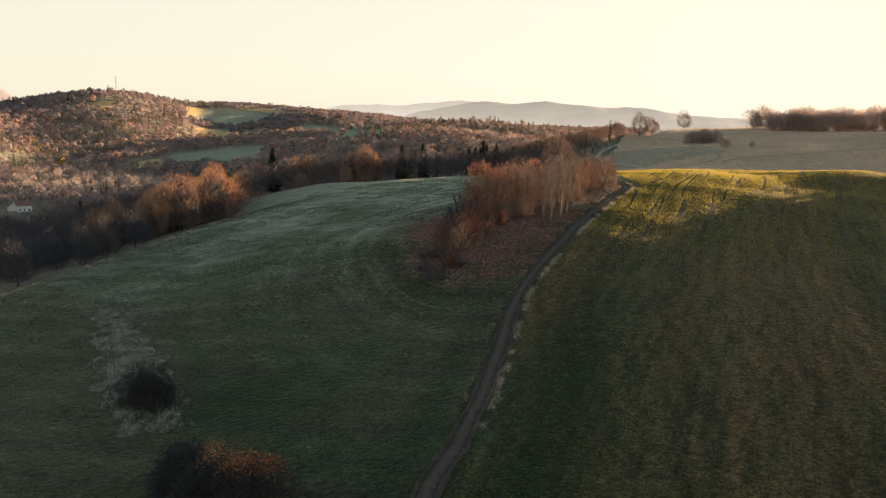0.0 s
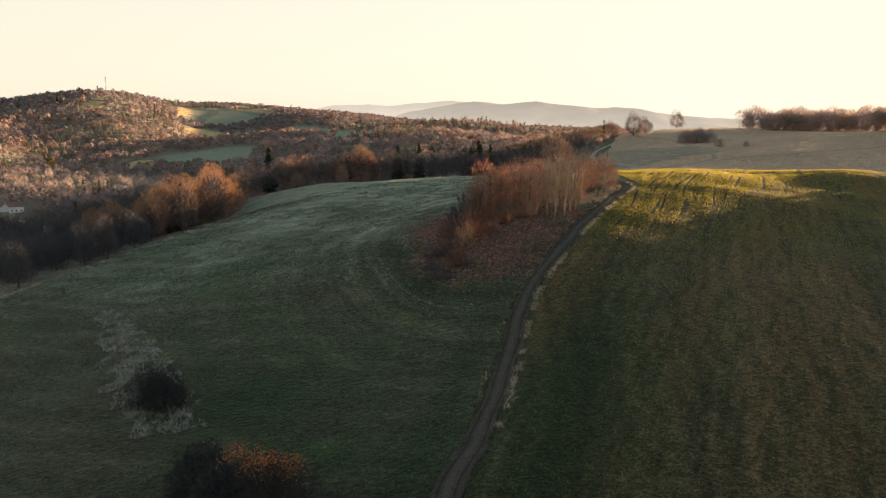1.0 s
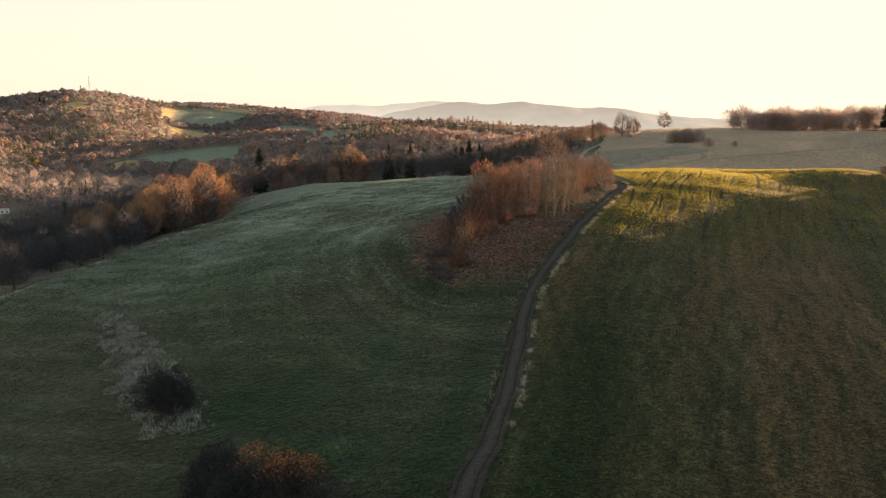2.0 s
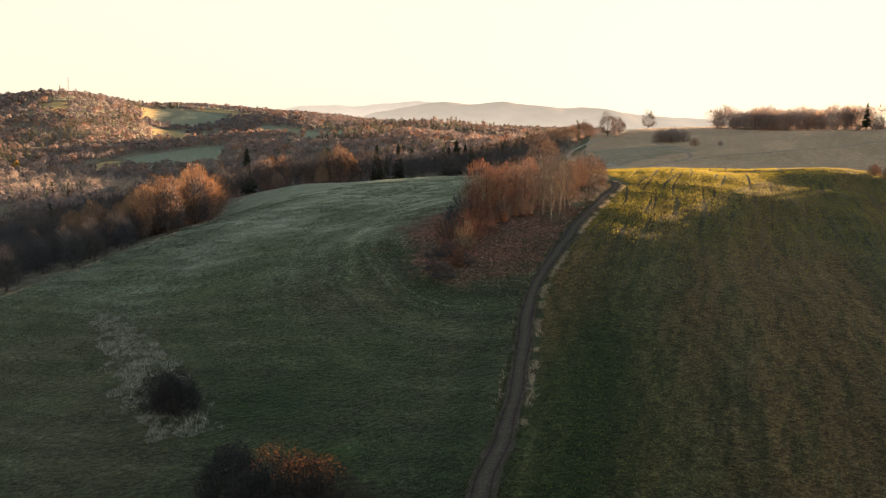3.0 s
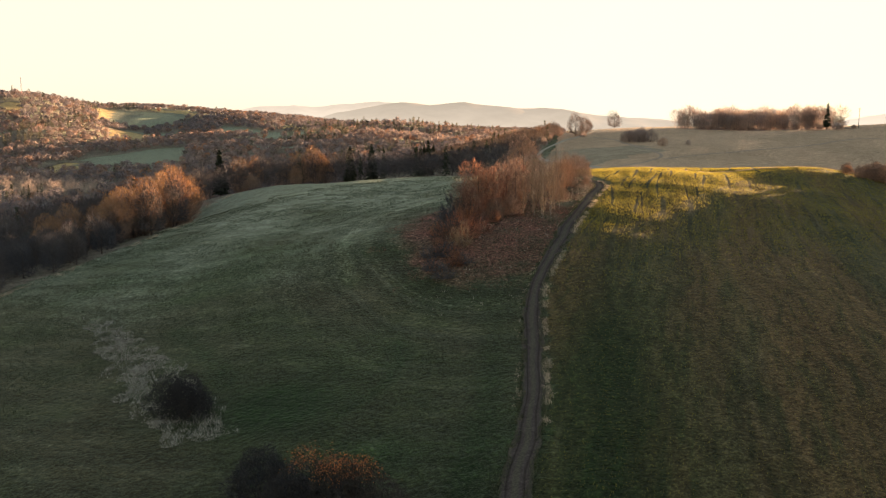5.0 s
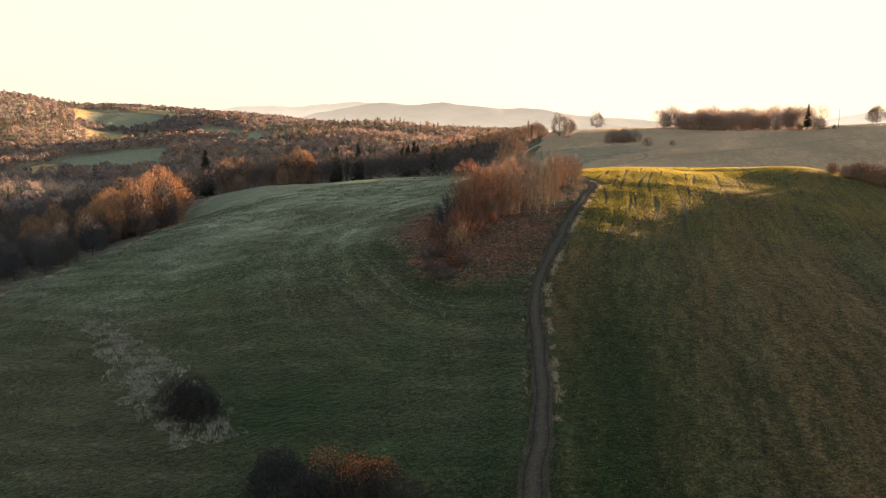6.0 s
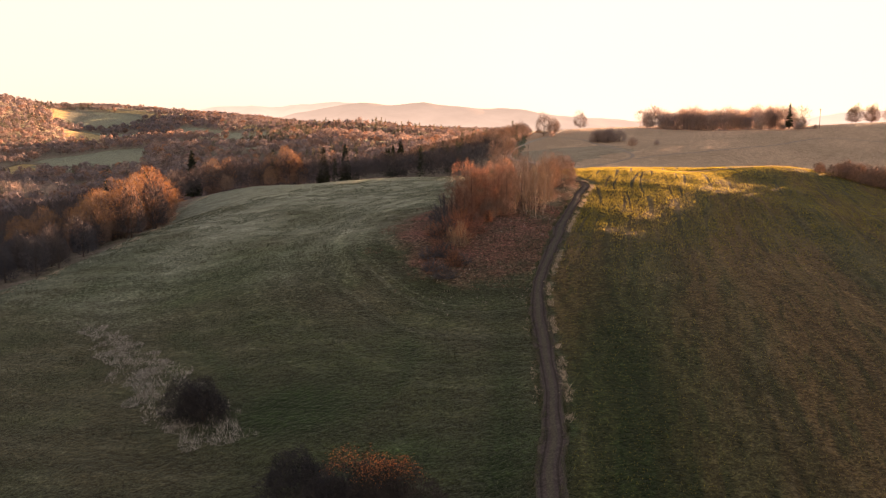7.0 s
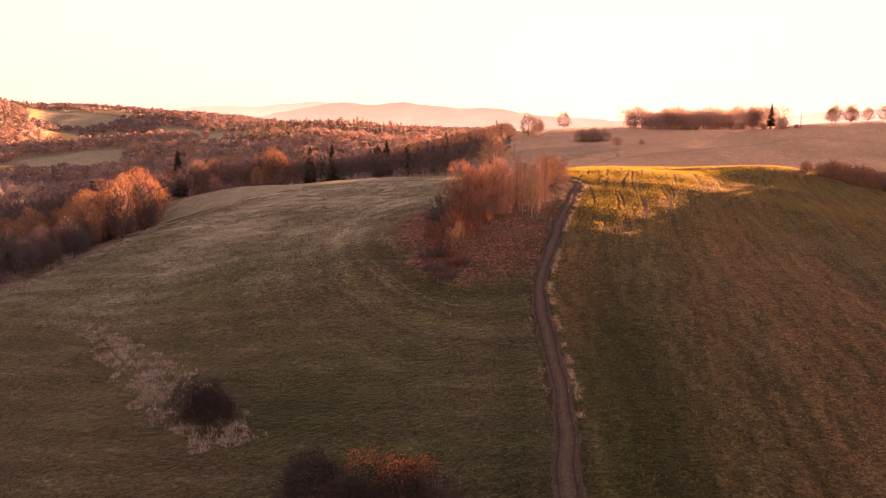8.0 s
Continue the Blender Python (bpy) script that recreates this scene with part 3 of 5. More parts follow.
def spruce(name, seed, h, r, gaps=0.25):
    """The meshes of a spruce: a straight stem and tiers of drooping boughs."""
    rng = random.Random(seed)
    tv, tf, cv, cf = [], [], [], []
    tube(tv, tf, [(0, 0, -0.2), (0, 0, h * 0.5), (0, 0, h)], [0.015 * h, 0.009 * h, 0.01], 6)
    tiers = int(h * 2.2)
    for i in range(tiers):
        g = i / tiers
        z = h * (0.1 + 0.88 * g)
        ln = r * (1 - g) ** 0.75 * rng.uniform(0.75, 1.1) + 0.35
        for j in range(9):
            if rng.random() < gaps:
                continue
            az = j * 0.7 + i * 1.1 + rng.uniform(-0.25, 0.25)
            out = Vector((math.cos(az), math.sin(az), 0))
            side = Vector((-out.y, out.x, 0))
            a = Vector((0, 0, z))
            le = ln * rng.uniform(0.7, 1.15)
            b = a + out * le + Vector((0, 0, -0.32 * le * (1 - g) + 0.12 * le))
            for k in range(5):
                q = 0.2 + 0.16 * k
                c = a.lerp(b, q)
                for sgn in (-1, 1):
                    sliver(cv, cf, c, c + out * le * 0.28 + side * sgn * le * 0.26 + Vector((0, 0, -0.12 * le)), 0.12 + 0.20 * le * (1.2 - q), rng)
            sliver(cv, cf, a, b, 0.14 + 0.16 * le, rng)
    return [("trunk", mesh_of(name + "_trunk", tv, tf, BARK, True)), ("crown", mesh_of(name + "_crown", cv, cf, NEEDLES))]


def plant(name, meshes, x, y, scale=1.0, turn=0.0, label="", category="tree", group="", stretch=1.0, sink=0.0):
    """A tree or shrub with its parts, standing on the ground."""
    ob = new(name)
    ob.matrix_basis = Matrix.LocRotScale((x, y, z_at(x, y) - sink), Euler((0, 0, turn)), (scale, scale, scale * stretch))
    for pname, me in meshes:
        part(pname, me, ob)
    return tagged(ob, label, category, group)


def crowd(name, x, y, h, r, count, length, width, seed, tint, conifer=None, trunk_w=0.12, clumps=0.0):
    """Many far trees in one mesh: each a stem and a crown of crossing twig fans, a share of them (clumps) as rounded bunches of twigs on the crown's outside. x, y, h, r, tint: one row per tree."""
    g = np.random.default_rng(seed)
    n = len(x)
    z = ground_z(x, y) - 0.3
    con = np.zeros(n, bool) if conifer is None else conifer
    k = np.repeat(np.arange(n), count)
    a = g.uniform(0, 2 * np.pi, n * count)
    t = g.uniform(0, 1, n * count)
    c = con[k]
    lift = np.where(c, 0.0, 2 * np.sqrt(t) - 1)
    prof = np.where(c, (1 - t) * 0.85 + 0.08, np.sqrt(np.clip(1 - lift ** 2, 0, 1)))
    deep = np.where(c, g.uniform(0.5, 1, n * count), g.uniform(0.72, 1.0, n * count))
    lobe = 1 + 0.16 * np.sin(2 * a + k * 1.7) + 0.12 * np.sin(3 * a + 5 * t + k * 2.9)
    rad = r[k] * prof * deep * lobe * np.where(c, 0.6, 1)
    zz = z[k] + h[k] * np.where(c, 0.08 + 0.9 * t, 0.55 + 0.40 * lift * deep)
    base = np.stack([x[k] + rad * np.cos(a), y[k] + rad * np.sin(a), zz], 1)
    out = np.stack([np.cos(a) * prof, np.sin(a) * prof, np.where(c, 0.3, lift)], 1)
    way = out * np.where(c, 0.6, 0.35)[:, None] + np.stack([np.zeros(n * count), np.zeros(n * count), np.where(c, -0.25, 0.4)], 1) + g.normal(0, 0.5, (n * count, 3))
    way /= np.linalg.norm(way, axis=1)[:, None]
    ln = length * g.uniform(0.6, 1.3, n * count) * (h[k] / 12)
    side = np.cross(way, out + g.normal(0, 0.3, (n * count, 3)))
    side /= np.linalg.norm(side, axis=1)[:, None]
    side *= (width * g.uniform(0.6, 1.3, n * count) * (h[k] / 12) * np.where(c, 1.4, 1))[:, None]
    v = np.stack([base - side, base + side, base + way * ln[:, None]], 1)
    bunch = (g.random(n * count) < clumps) & ~c
    nrm = out + g.normal(0, 0.24, (n * count, 3))
    nrm /= np.linalg.norm(nrm, axis=1)[:, None]
    ta = np.cross(nrm, g.normal(0, 1, (n * count, 3)))
    ta /= np.linalg.norm(ta, axis=1)[:, None]
    tb = np.cross(nrm, ta)
    big = (r[k] * g.uniform(0.24, 0.55, n * count) * (40 / count) ** 0.5)[:, None]
    tri = np.stack([base + (ta * math.cos(q) + tb * math.sin(q)) * big * g.uniform(0.55, 1.1, (n * count, 1)) for q in (0.0, 2.1, 4.2)], 1)
    v = np.where(bunch[:, None, None], tri, v).reshape(-1, 3)
    tc = np.repeat(tint[k] * g.uniform(0.86, 1.14, (n * count, 1)), 3, 0)
    foot = np.stack([x, y, z], 1)
    w = np.stack([np.full(n, trunk_w), np.zeros(n), np.zeros(n)], 1)
    tv = np.stack([foot - w, foot + w, foot + np.stack([np.zeros(n), np.zeros(n), h * 0.85], 1)], 1).reshape(-1, 3)
    v = np.concatenate([v, tv])
    tc = np.concatenate([tc, np.repeat(tint * 0.7, 3, 0)])
    f = np.arange(len(v)).reshape(-1, 3)
    me = bpy.data.meshes.new(name)
    me.vertices.add(len(v))
    me.vertices.foreach_set("co", v.ravel())
    me.loops.add(len(v))
    me.loops.foreach_set("vertex_index", f.ravel())
    me.polygons.add(len(f))
    me.polygons.foreach_set("loop_start", np.arange(0, len(v), 3))
    me.polygons.foreach_set("loop_total", np.full(len(f), 3))
    me.update(calc_edges=True)
    me.materials.append(WOOD_FAR)
    colours(me, "tint", np.concatenate([tc, np.ones((len(tc), 1))], 1))
    return new(name, me)


def inside(x, y, poly):
    """Which of the points lie in the polygon."""
    hit = np.zeros(np.shape(x), bool)
    n = len(poly)
    for k in range(n):
        (x1, y1), (x2, y2) = poly[k], poly[(k + 1) % n]
        if y1 == y2:
            continue
        hit ^= ((y1 > y) != (y2 > y)) & (x < (x2 - x1) * (y - y1) / (y2 - y1) + x1)
    return hit


def swell(x, y, size, seed):
    """A slow random wave between about -1 and 1."""
    g = np.random.default_rng(seed)
    s = np.zeros(np.shape(x))
    for k in range(7):
        a, p = g.uniform(0, 2 * np.pi, 2)
        q = size * g.uniform(0.6, 1.7)
        s = s + np.sin((x * np.cos(a) + y * np.sin(a)) * 2 * np.pi / q + p)
    return s / 2.6


# woods, as plan outlines
WOOD_VALLEY = ((-330, 120), (-112, 196), (-104, 222), (-96, 240), (-87, 265), (-80, 300), (-86, 362), (-72, 408), (-50, 442), (0, 436), (40, 430), (62, 448), (60, 500), (-60, 530), (-120, 500), (-330, 440))
WOOD_SLOPE = ((40, 470), (70, 455), (96, 520), (128, 600), (158, 690), (178, 800), (120, 830), (40, 740), (10, 620), (0, 520))
WOOD_TOP = ((256, 694), (260, 655), (283, 590), (304, 546), (326, 540), (334, 560), (322, 610), (308, 670), (290, 704))
LITTER = ((-4, 166), (4, 160), (12, 155), (20, 167), (33, 195), (47, 228), (55, 244), (48, 258), (22, 250), (2, 225), (-7, 202), (-8, 180))
HILL_FIELD = ((62, 420), (100, 500), (132, 590), (168, 720), (230, 900), (900, 900), (900, 330), (250, 330), (160, 345), (90, 355))
PALE_FIELD = ((70, 425), (112, 425), (165, 470), (170, 520), (120, 560), (98, 500))
PASTURES = (
    ((-690, 2400), (-657, 2474), (-581, 2456), (-578, 2343), (-555, 2150), (-540, 2020), (-578, 2010)),
    ((-597, 2563), (-477, 2546), (-322, 2261), (-445, 2363)),
    ((-478, 1724), (-468, 1870), (-360, 1720), (-393, 1580), (-445, 1600)),
    ((-412, 1090), (-414, 1216), (-396, 1275), (-374, 1186), (-385, 1095)),
    ((-746, 1850), (-730, 1905), (-694, 1886), (-686, 1800), (-715, 1782)),
    ((-156, 1856), (-134, 1900), (-97, 1824), (-125, 1753)),
)
MEADOWS = (
    ((-657, 2474), (-588, 2485), (-462, 2461), (-410, 2212), (-532, 1987), (-569, 2006)),
    ((-511, 1931), (-384, 1959), (-336, 1732), (-465, 1870)),
    ((-419, 1346), (-340, 1430), (-276, 1425), (-230, 1150), (-298, 1165), (-385, 1208)),
    ((-295, 1970), (-173, 1769), (-8, 1604), (-18, 1452), (-148, 1493), (-273, 1734)),
    ((-250, 1394), (-136, 1368), (-59, 1258), (-120, 1182)),
    ((-707, 1625), (-636, 1630), (-579, 1474), (-687, 1566)),
)

# ---- ground ----
def steps(*spans):
    """Grid lines: (from, to, step) spans, joined."""
    out = []
    for a, b, s in spans:
        out += list(np.arange(a, b, s))
    return np.array(out + [spans[-1][1]])


gx = steps((-4600, -1300, 300), (-1300, -340, 16), (-340, -150, 8), (-150, 150, 2.0), (150, 360, 5), (360, 700, 20), (700, 1500, 80), (1500, 4600, 310))
gy = steps((-1500, -100, 200), (-100, 60, 8), (60, 330, 2.0), (330, 560, 4), (560, 900, 10), (900, 2800, 18), (2800, 4940, 214))
X, Y = [a.ravel() for a in np.meshgrid(gx, gy)]
Z = ground_z(X, Y)
nx, ny = len(gx), len(gy)
i = (np.arange(ny - 1)[:, None] * nx + np.arange(nx - 1)).ravel()
ground_mesh = bpy.data.meshes.new("ground")
ground_mesh.vertices.add(len(X))
ground_mesh.vertices.foreach_set("co", np.stack([X, Y, Z], 1).ravel())
quads = np.stack([i, i + 1, i + nx + 1, i + nx], 1)
ground_mesh.loops.add(quads.size)
ground_mesh.loops.foreach_set("vertex_index", quads.ravel())
ground_mesh.polygons.add(len(quads))
ground_mesh.polygons.foreach_set("loop_start", np.arange(0, quads.size, 4))
ground_mesh.polygons.foreach_set("loop_total", np.full(len(quads), 4))
ground_mesh.polygons.foreach_set("use_smooth", np.ones(len(quads), bool))
ground_mesh.update(calc_edges=True)
ground_mesh.materials.append(GRASSLAND)

tx = track_x(Y)
wob = swell(X, Y, 30, 3)
crop = ((X > tx + 2.5) & (Y < 352) & ~((Y > 246) & (X < 62))) * 1.0
rag = swell(X, Y, 12, 4)
litter = inside(X + 1.5 * wob + 1.2 * rag, Y + 1.5 * wob + 2.0 * rag, LITTER) * (0.50 + 0.14 * rag) * np.clip((Y - 148) / 22, 0.35, 1)
copse_d = np.hypot((X - 12) / 1.0, (Y - 196) / 1.75)
litter = np.maximum(litter, np.where(X < tx - 2, 0.58 * np.exp(-(np.maximum(copse_d - 12, 0) / 11) ** 2), 0))
lush_and_dim = 1.3 * np.exp(-((X + 31) / 11) ** 2 - ((Y - 122) / 11) ** 2) * (X < tx)
# dark green furrow lines in the meadow
for line, wide in ((((-54.5, 166), (-48.7, 154), (-43.5, 143), (-38.9, 132), (-32, 123)), 1.3), (((-30.5, 113.5), (-24, 115), (-19, 119), (-15, 124), (-12.5, 132), (-12, 141)), 1.6)):
    furrow = along(line, 1.0)
    close = (X > -70) & (X < 0) & (Y > 100) & (Y < 180)
    gap = np.hypot(X[close, None] - furrow[:, 0], Y[close, None] - furrow[:, 1]).min(axis=1)
    lush_and_dim[close] = np.maximum(lush_and_dim[close], 0.75 * np.exp(-(gap / wide) ** 2))
# green strips beside the track's lower stretch, widened to darken the near ground
lower = np.clip((175 - Y) / 60, 0, 1)
lush_and_dim = np.maximum(lush_and_dim, lower * (0.75 * np.exp(-((X - tx + 6.5) / 3.2) ** 2) + 0.9 * np.exp(-((X - tx - 11) / 11) ** 2)))
# dims the nearest ground overall, a vignette put into the cover
lush_and_dim = np.maximum(lush_and_dim, 0.35 * np.clip((115 - Y) / 40, 0, 1) * (0.8 + 0.2 * wob))
# mowing and drilling rows: round the copse on the meadow, along the track on the crop
ring = copse_d * 2 * np.pi / 6.4 + 0.6 * wob
fall = np.exp(-(np.maximum(copse_d - 18, 0) / 26) ** 2)
mown = 0.5 + (0.34 * np.sin(ring) + 0.22 * np.sin(ring * 0.41 + 1)) * fall + 0.16 * np.sin((X * 0.35 + Y * 0.94) * 2 * np.pi / 9 + wob) * (1 - fall)
drilled = 0.5 + 0.16 * np.sin((X - tx + 0.10 * Y) * 2 * np.pi / 4.2 + 0.6 * wob) + 0.10 * np.sin((X - tx) * 2 * np.pi / 17)
rows = np.where(Y > 360, 0.5, np.where(X > tx, drilled, mown))
rows = 0.5 + (rows - 0.5) * np.clip(1 - 2.2 * litter, 0, 1)
dry = inside(X, Y, HILL_FIELD) * 1.0
pale = inside(X + 5 * wob, Y, PALE_FIELD) * 0.5
# paler towards the meadow's crest: grazing-view brightness put into the colour
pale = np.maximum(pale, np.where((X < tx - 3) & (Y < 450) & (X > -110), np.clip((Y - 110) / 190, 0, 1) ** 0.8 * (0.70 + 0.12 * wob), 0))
floor = (inside(X, Y, WOOD_VALLEY) | inside(X, Y, WOOD_SLOPE) | inside(X, Y, WOOD_TOP)) * 1.0
pasture = np.zeros(len(X))
for poly in PASTURES:
    pasture = np.maximum(pasture, inside(X, Y, poly) * 1.0)
shade_meadow = np.zeros(len(X), bool)
for poly in MEADOWS:
    shade_meadow |= inside(X, Y, poly)
# far meadows paled as well, haze and light put into their colour
pale = np.maximum(pale, shade_meadow * 0.85)
floor = np.maximum(floor, ((Y > 560) & (X < 0.2 * Y) & (pasture == 0) & ~shade_meadow & (dry == 0)) * 0.9)
near = np.abs(X - tx)
verge = np.where((Y < 250), np.exp(-((near - 1.9) / 1.0) ** 2), 0) * 0.22
colours(ground_mesh, "cover", np.stack([crop, litter, dry, np.ones(len(X))], 1))
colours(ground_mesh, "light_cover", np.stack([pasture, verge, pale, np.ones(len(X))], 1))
for name, w in (("wood_floor", floor), ("rows", rows), ("mown", np.clip(1.2 * fall * (X < tx - 3), 0, 1)), ("lush_and_dim", np.clip(lush_and_dim, 0, 1))):
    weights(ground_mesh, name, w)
ground = tagged(new("ground", ground_mesh), "rolling autumn meadow, green crop field and brown hill pasture", "ground", kind="structure")

# ---- cart track ----
tp = TRACK_PTS
td = np.gradient(tp, axis=0)
td /= np.linalg.norm(td, axis=1)[:, None]
tn = np.stack([td[:, 1], -td[:, 0]], 1)
across = 1.06 * np.array([-1.55, -1.35, -1.12, -0.9, -0.62, -0.3, 0, 0.3, 0.62, 0.9, 1.12, 1.35, 1.55])
dip = np.array([-0.10, 0.05, 0.0, -0.05, -0.03, 0.05, 0.08, 0.05, -0.03, -0.05, 0.0, 0.06, -0.10])
rut = np.array([0.0, 0.2, 0.8, 1.0, 0.9, 0.35, 0.1, 0.35, 0.9, 1.0, 0.8, 0.2, 0.0])
wide = 1 + 0.10 * np.sin(np.arange(len(tp)) * 0.13) + 0.05 * np.sin(np.arange(len(tp)) * 0.41)
span = across * wide[:, None]
m = np.arange(len(tp)) * 1.0
span[:, :2] -= (0.16 * swell(m, m * 0, 7, 201) + 0.10 * swell(m, m * 0, 2.6, 202))[:, None]
span[:, -2:] += (0.16 * swell(m, m * 0, 7, 203) + 0.10 * swell(m, m * 0, 2.6, 204))[:, None]
span += (0.12 * swell(m, m * 0, 14, 205))[:, None]
px = tp[:, 0, None] + tn[:, 0, None] * span
py = tp[:, 1, None] + tn[:, 1, None] * span
pz = ground_z(px.ravel(), py.ravel()).reshape(px.shape) + 0.13 + dip
k = len(across)
j = (np.arange(len(tp) - 1)[:, None] * k + np.arange(k - 1)).ravel()
track_mesh = mesh_of("cart_track", np.stack([px, py, pz], 2).reshape(-1, 3), np.stack([j, j + 1, j + k + 1, j + k], 1), TRACK, True)
colours(track_mesh, "rut", np.repeat(np.tile(rut, len(tp))[:, None], 4, 1))
tagged(new("road", track_mesh), "rutted dark earth cart track with a grassy middle", "track", kind="structure")


# ---- far ridges ----
def ridge(name, y, crest, depth, mat, label, seed):
    """A far chain of hills: crest is a line of (x, height); the slope falls towards the valley over depth metres."""
    c = np.array(crest, float)
    xs = np.arange(c[0, 0], c[-1, 0] + 1, 25.0)
    top = hermite(c[:, 0], np.repeat(c[:, 1][:, None], len(xs), 1), xs)
    top = top + swell(xs, xs * 0, 260, seed) * 3 + swell(xs, xs * 0, 60, seed + 1) * 1.2
    rows = 14
    v = []
    for r in range(rows):
        q = r / (rows - 1)
        fall = math.cos(q * math.pi / 2) ** 1.2
        zz = -60 + (top + 60) * fall + (swell(xs, xs * 0 + q * 400, 300, seed + 2) * 8 * q * (1 - q) * 4)
        v.append(np.stack([xs, np.full(len(xs), y - depth * q), zz], 1))
    v.append(np.stack([xs, np.full(len(xs), y + 90.0), np.full(len(xs), -80.0)], 1))
    v = [v[-1]] + v[:-1]
    m = len(xs)
    j = (np.arange(rows)[:, None] * m + np.arange(m - 1)).ravel()
    me = mesh_of(name, np.concatenate(v), np.stack([j, j + m, j + m + 1, j + 1], 1), mat, True)
    return tagged(new(name, me), label, "hills", kind="structure")


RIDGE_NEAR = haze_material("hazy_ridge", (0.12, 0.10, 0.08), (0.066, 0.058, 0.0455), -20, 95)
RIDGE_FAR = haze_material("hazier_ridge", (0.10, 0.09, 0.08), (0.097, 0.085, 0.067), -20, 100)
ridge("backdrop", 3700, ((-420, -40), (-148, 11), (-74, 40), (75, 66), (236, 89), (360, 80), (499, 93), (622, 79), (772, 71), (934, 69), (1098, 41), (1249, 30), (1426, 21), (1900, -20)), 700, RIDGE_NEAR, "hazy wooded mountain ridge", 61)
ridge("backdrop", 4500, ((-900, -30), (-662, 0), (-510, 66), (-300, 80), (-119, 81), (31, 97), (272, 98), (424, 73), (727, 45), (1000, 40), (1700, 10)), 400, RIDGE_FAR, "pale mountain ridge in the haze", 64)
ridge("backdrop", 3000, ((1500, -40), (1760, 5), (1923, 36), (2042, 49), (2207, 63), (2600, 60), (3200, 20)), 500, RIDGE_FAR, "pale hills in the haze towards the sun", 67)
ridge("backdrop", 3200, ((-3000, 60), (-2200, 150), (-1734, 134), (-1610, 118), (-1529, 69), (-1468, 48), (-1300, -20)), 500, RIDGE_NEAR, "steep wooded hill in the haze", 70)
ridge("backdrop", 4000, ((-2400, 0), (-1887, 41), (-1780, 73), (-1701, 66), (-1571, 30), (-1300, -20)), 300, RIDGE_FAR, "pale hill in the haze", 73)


# ---- trees: the kinds ----
OAK = [dome_tree("oak", s, 15, 5.7, -0.1, 3400, 1.2, 0.030, TWIG_RUST, limbs=28, boughs=7, girth=1.3) for s in (1, 2, 3)]
ASH = [dome_tree("ash", s, 15, 3.9, -0.15, 1500, 1.3, 0.028, TWIG_BROWN, limbs=26, boughs=6, girth=1.2) for s in (11, 12, 13)]
BIRCH = [dome_tree("birch", s, 15, 1.7, -0.05, 300, 1.2, 0.022, TWIG_PALE, BIRCH_BARK, limbs=22, boughs=5, girth=0.42) for s in (21, 22, 23)]
FIELD_TREE = [dome_tree("field_tree", s, 15, 6.6, -0.18, 2600, 1.5, 0.036, TWIG_BROWN, limbs=26, boughs=6) for s in (31, 32)]
SHRUB = [dome_bush("shrub", s, 5.0, 2.9, 3400, 0.8, 0.030, TWIG_BROWN) for s in (41, 42)]
FLANK_SHRUB = [bare_tree("flank_shrub", s, 4.8, 2.9, -0.4, 42, 5, 10, 1.0, 0.8, 0.024, BARK, TWIG_RED, stems=6) for s in (57, 58)]
HEDGE_SHRUB = [dome_bush("hedge_shrub", s, 5.0, 2.9, 2000, 0.9, 0.042, TWIG_BROWN) for s in (55, 56)]
SCRUB = [bare_tree("scrub", s, 4.6, 3.4, -0.5, 44, 5, 9, 0.9, 0.9, 0.028, BARK, TWIG_DARK, stems=6) for s in (47, 48)]
HILL_SHRUB = [dome_bush("hill_shrub", s, 5.0, 3.2, 1700, 0.9, 0.045, TWIG_MAUVE) for s in (43, 44)]
BROW_TREE = [dome_tree("brow_tree", s, 14, 5.0, -0.5, 2400, 1.5, 0.050, TWIG_MAUVE, limbs=14, boughs=4) for s in (75, 76, 77)]
SHRUB_GREY = [dome_bush("grey_shrub", s, 4.6, 3.3, 9000, 0.5, 0.022, TWIG_GREY) for s in (45, 46)]
SHRUB_RUST = [bare_tree("rust_shrub", s, 5.0, 2.6, -0.4, 46, 6, 10, 1.2, 0.7, 0.032, BARK, TWIG_RUST, stems=5, leaves=0.35, leaf_mat=LEAF_ORANGE) for s in (51, 52)]
UPRIGHT = [bare_tree("upright_shrub", s, 6.0, 2.2, -0.3, 40, 5, 8, 1.5, 0.8, 0.017, BARK, TWIG_PALE, stems=7, leaves=0.10, leaf_mat=LEAF_ORANGE, leaf_size=0.8) for s in (53, 54)]
ORANGE_BUSH = [dome_bush("orange_bush", s, 8.0, 5.0, 14000, 0.6, 0.026, TWIG_GREY, LEAF_ORANGE, 0.90, 1.0) for s in (61, 62)]
VALLEY_TREE = [dome_tree("valley_tree", s, 15, 5.2, -0.35, 3000, 1.4, 0.050, TWIG_DARK, limbs=14, boughs=4) for s in (71, 72, 73)]
# tawny upper leaves also stand in for sunlight on the crown tops
VALLEY_RUST = [dome_tree("valley_rust", s, 15, 6.6, -0.3, 4200, 1.1, 0.042, TWIG_BROWN, limbs=16, boughs=4, leaf_mat=LEAF_TAWNY, leaf_from=0.42, leaf_share=0.7, leaf_size=0.24) for s in (81, 82, 83)]
SPRUCE = [spruce("spruce", s, 18, 2.9) for s in (91, 92)]
RAGGED_SPRUCE = spruce("ragged_spruce", 93, 18, 2.9, 0.58)
rng = random.Random(7)

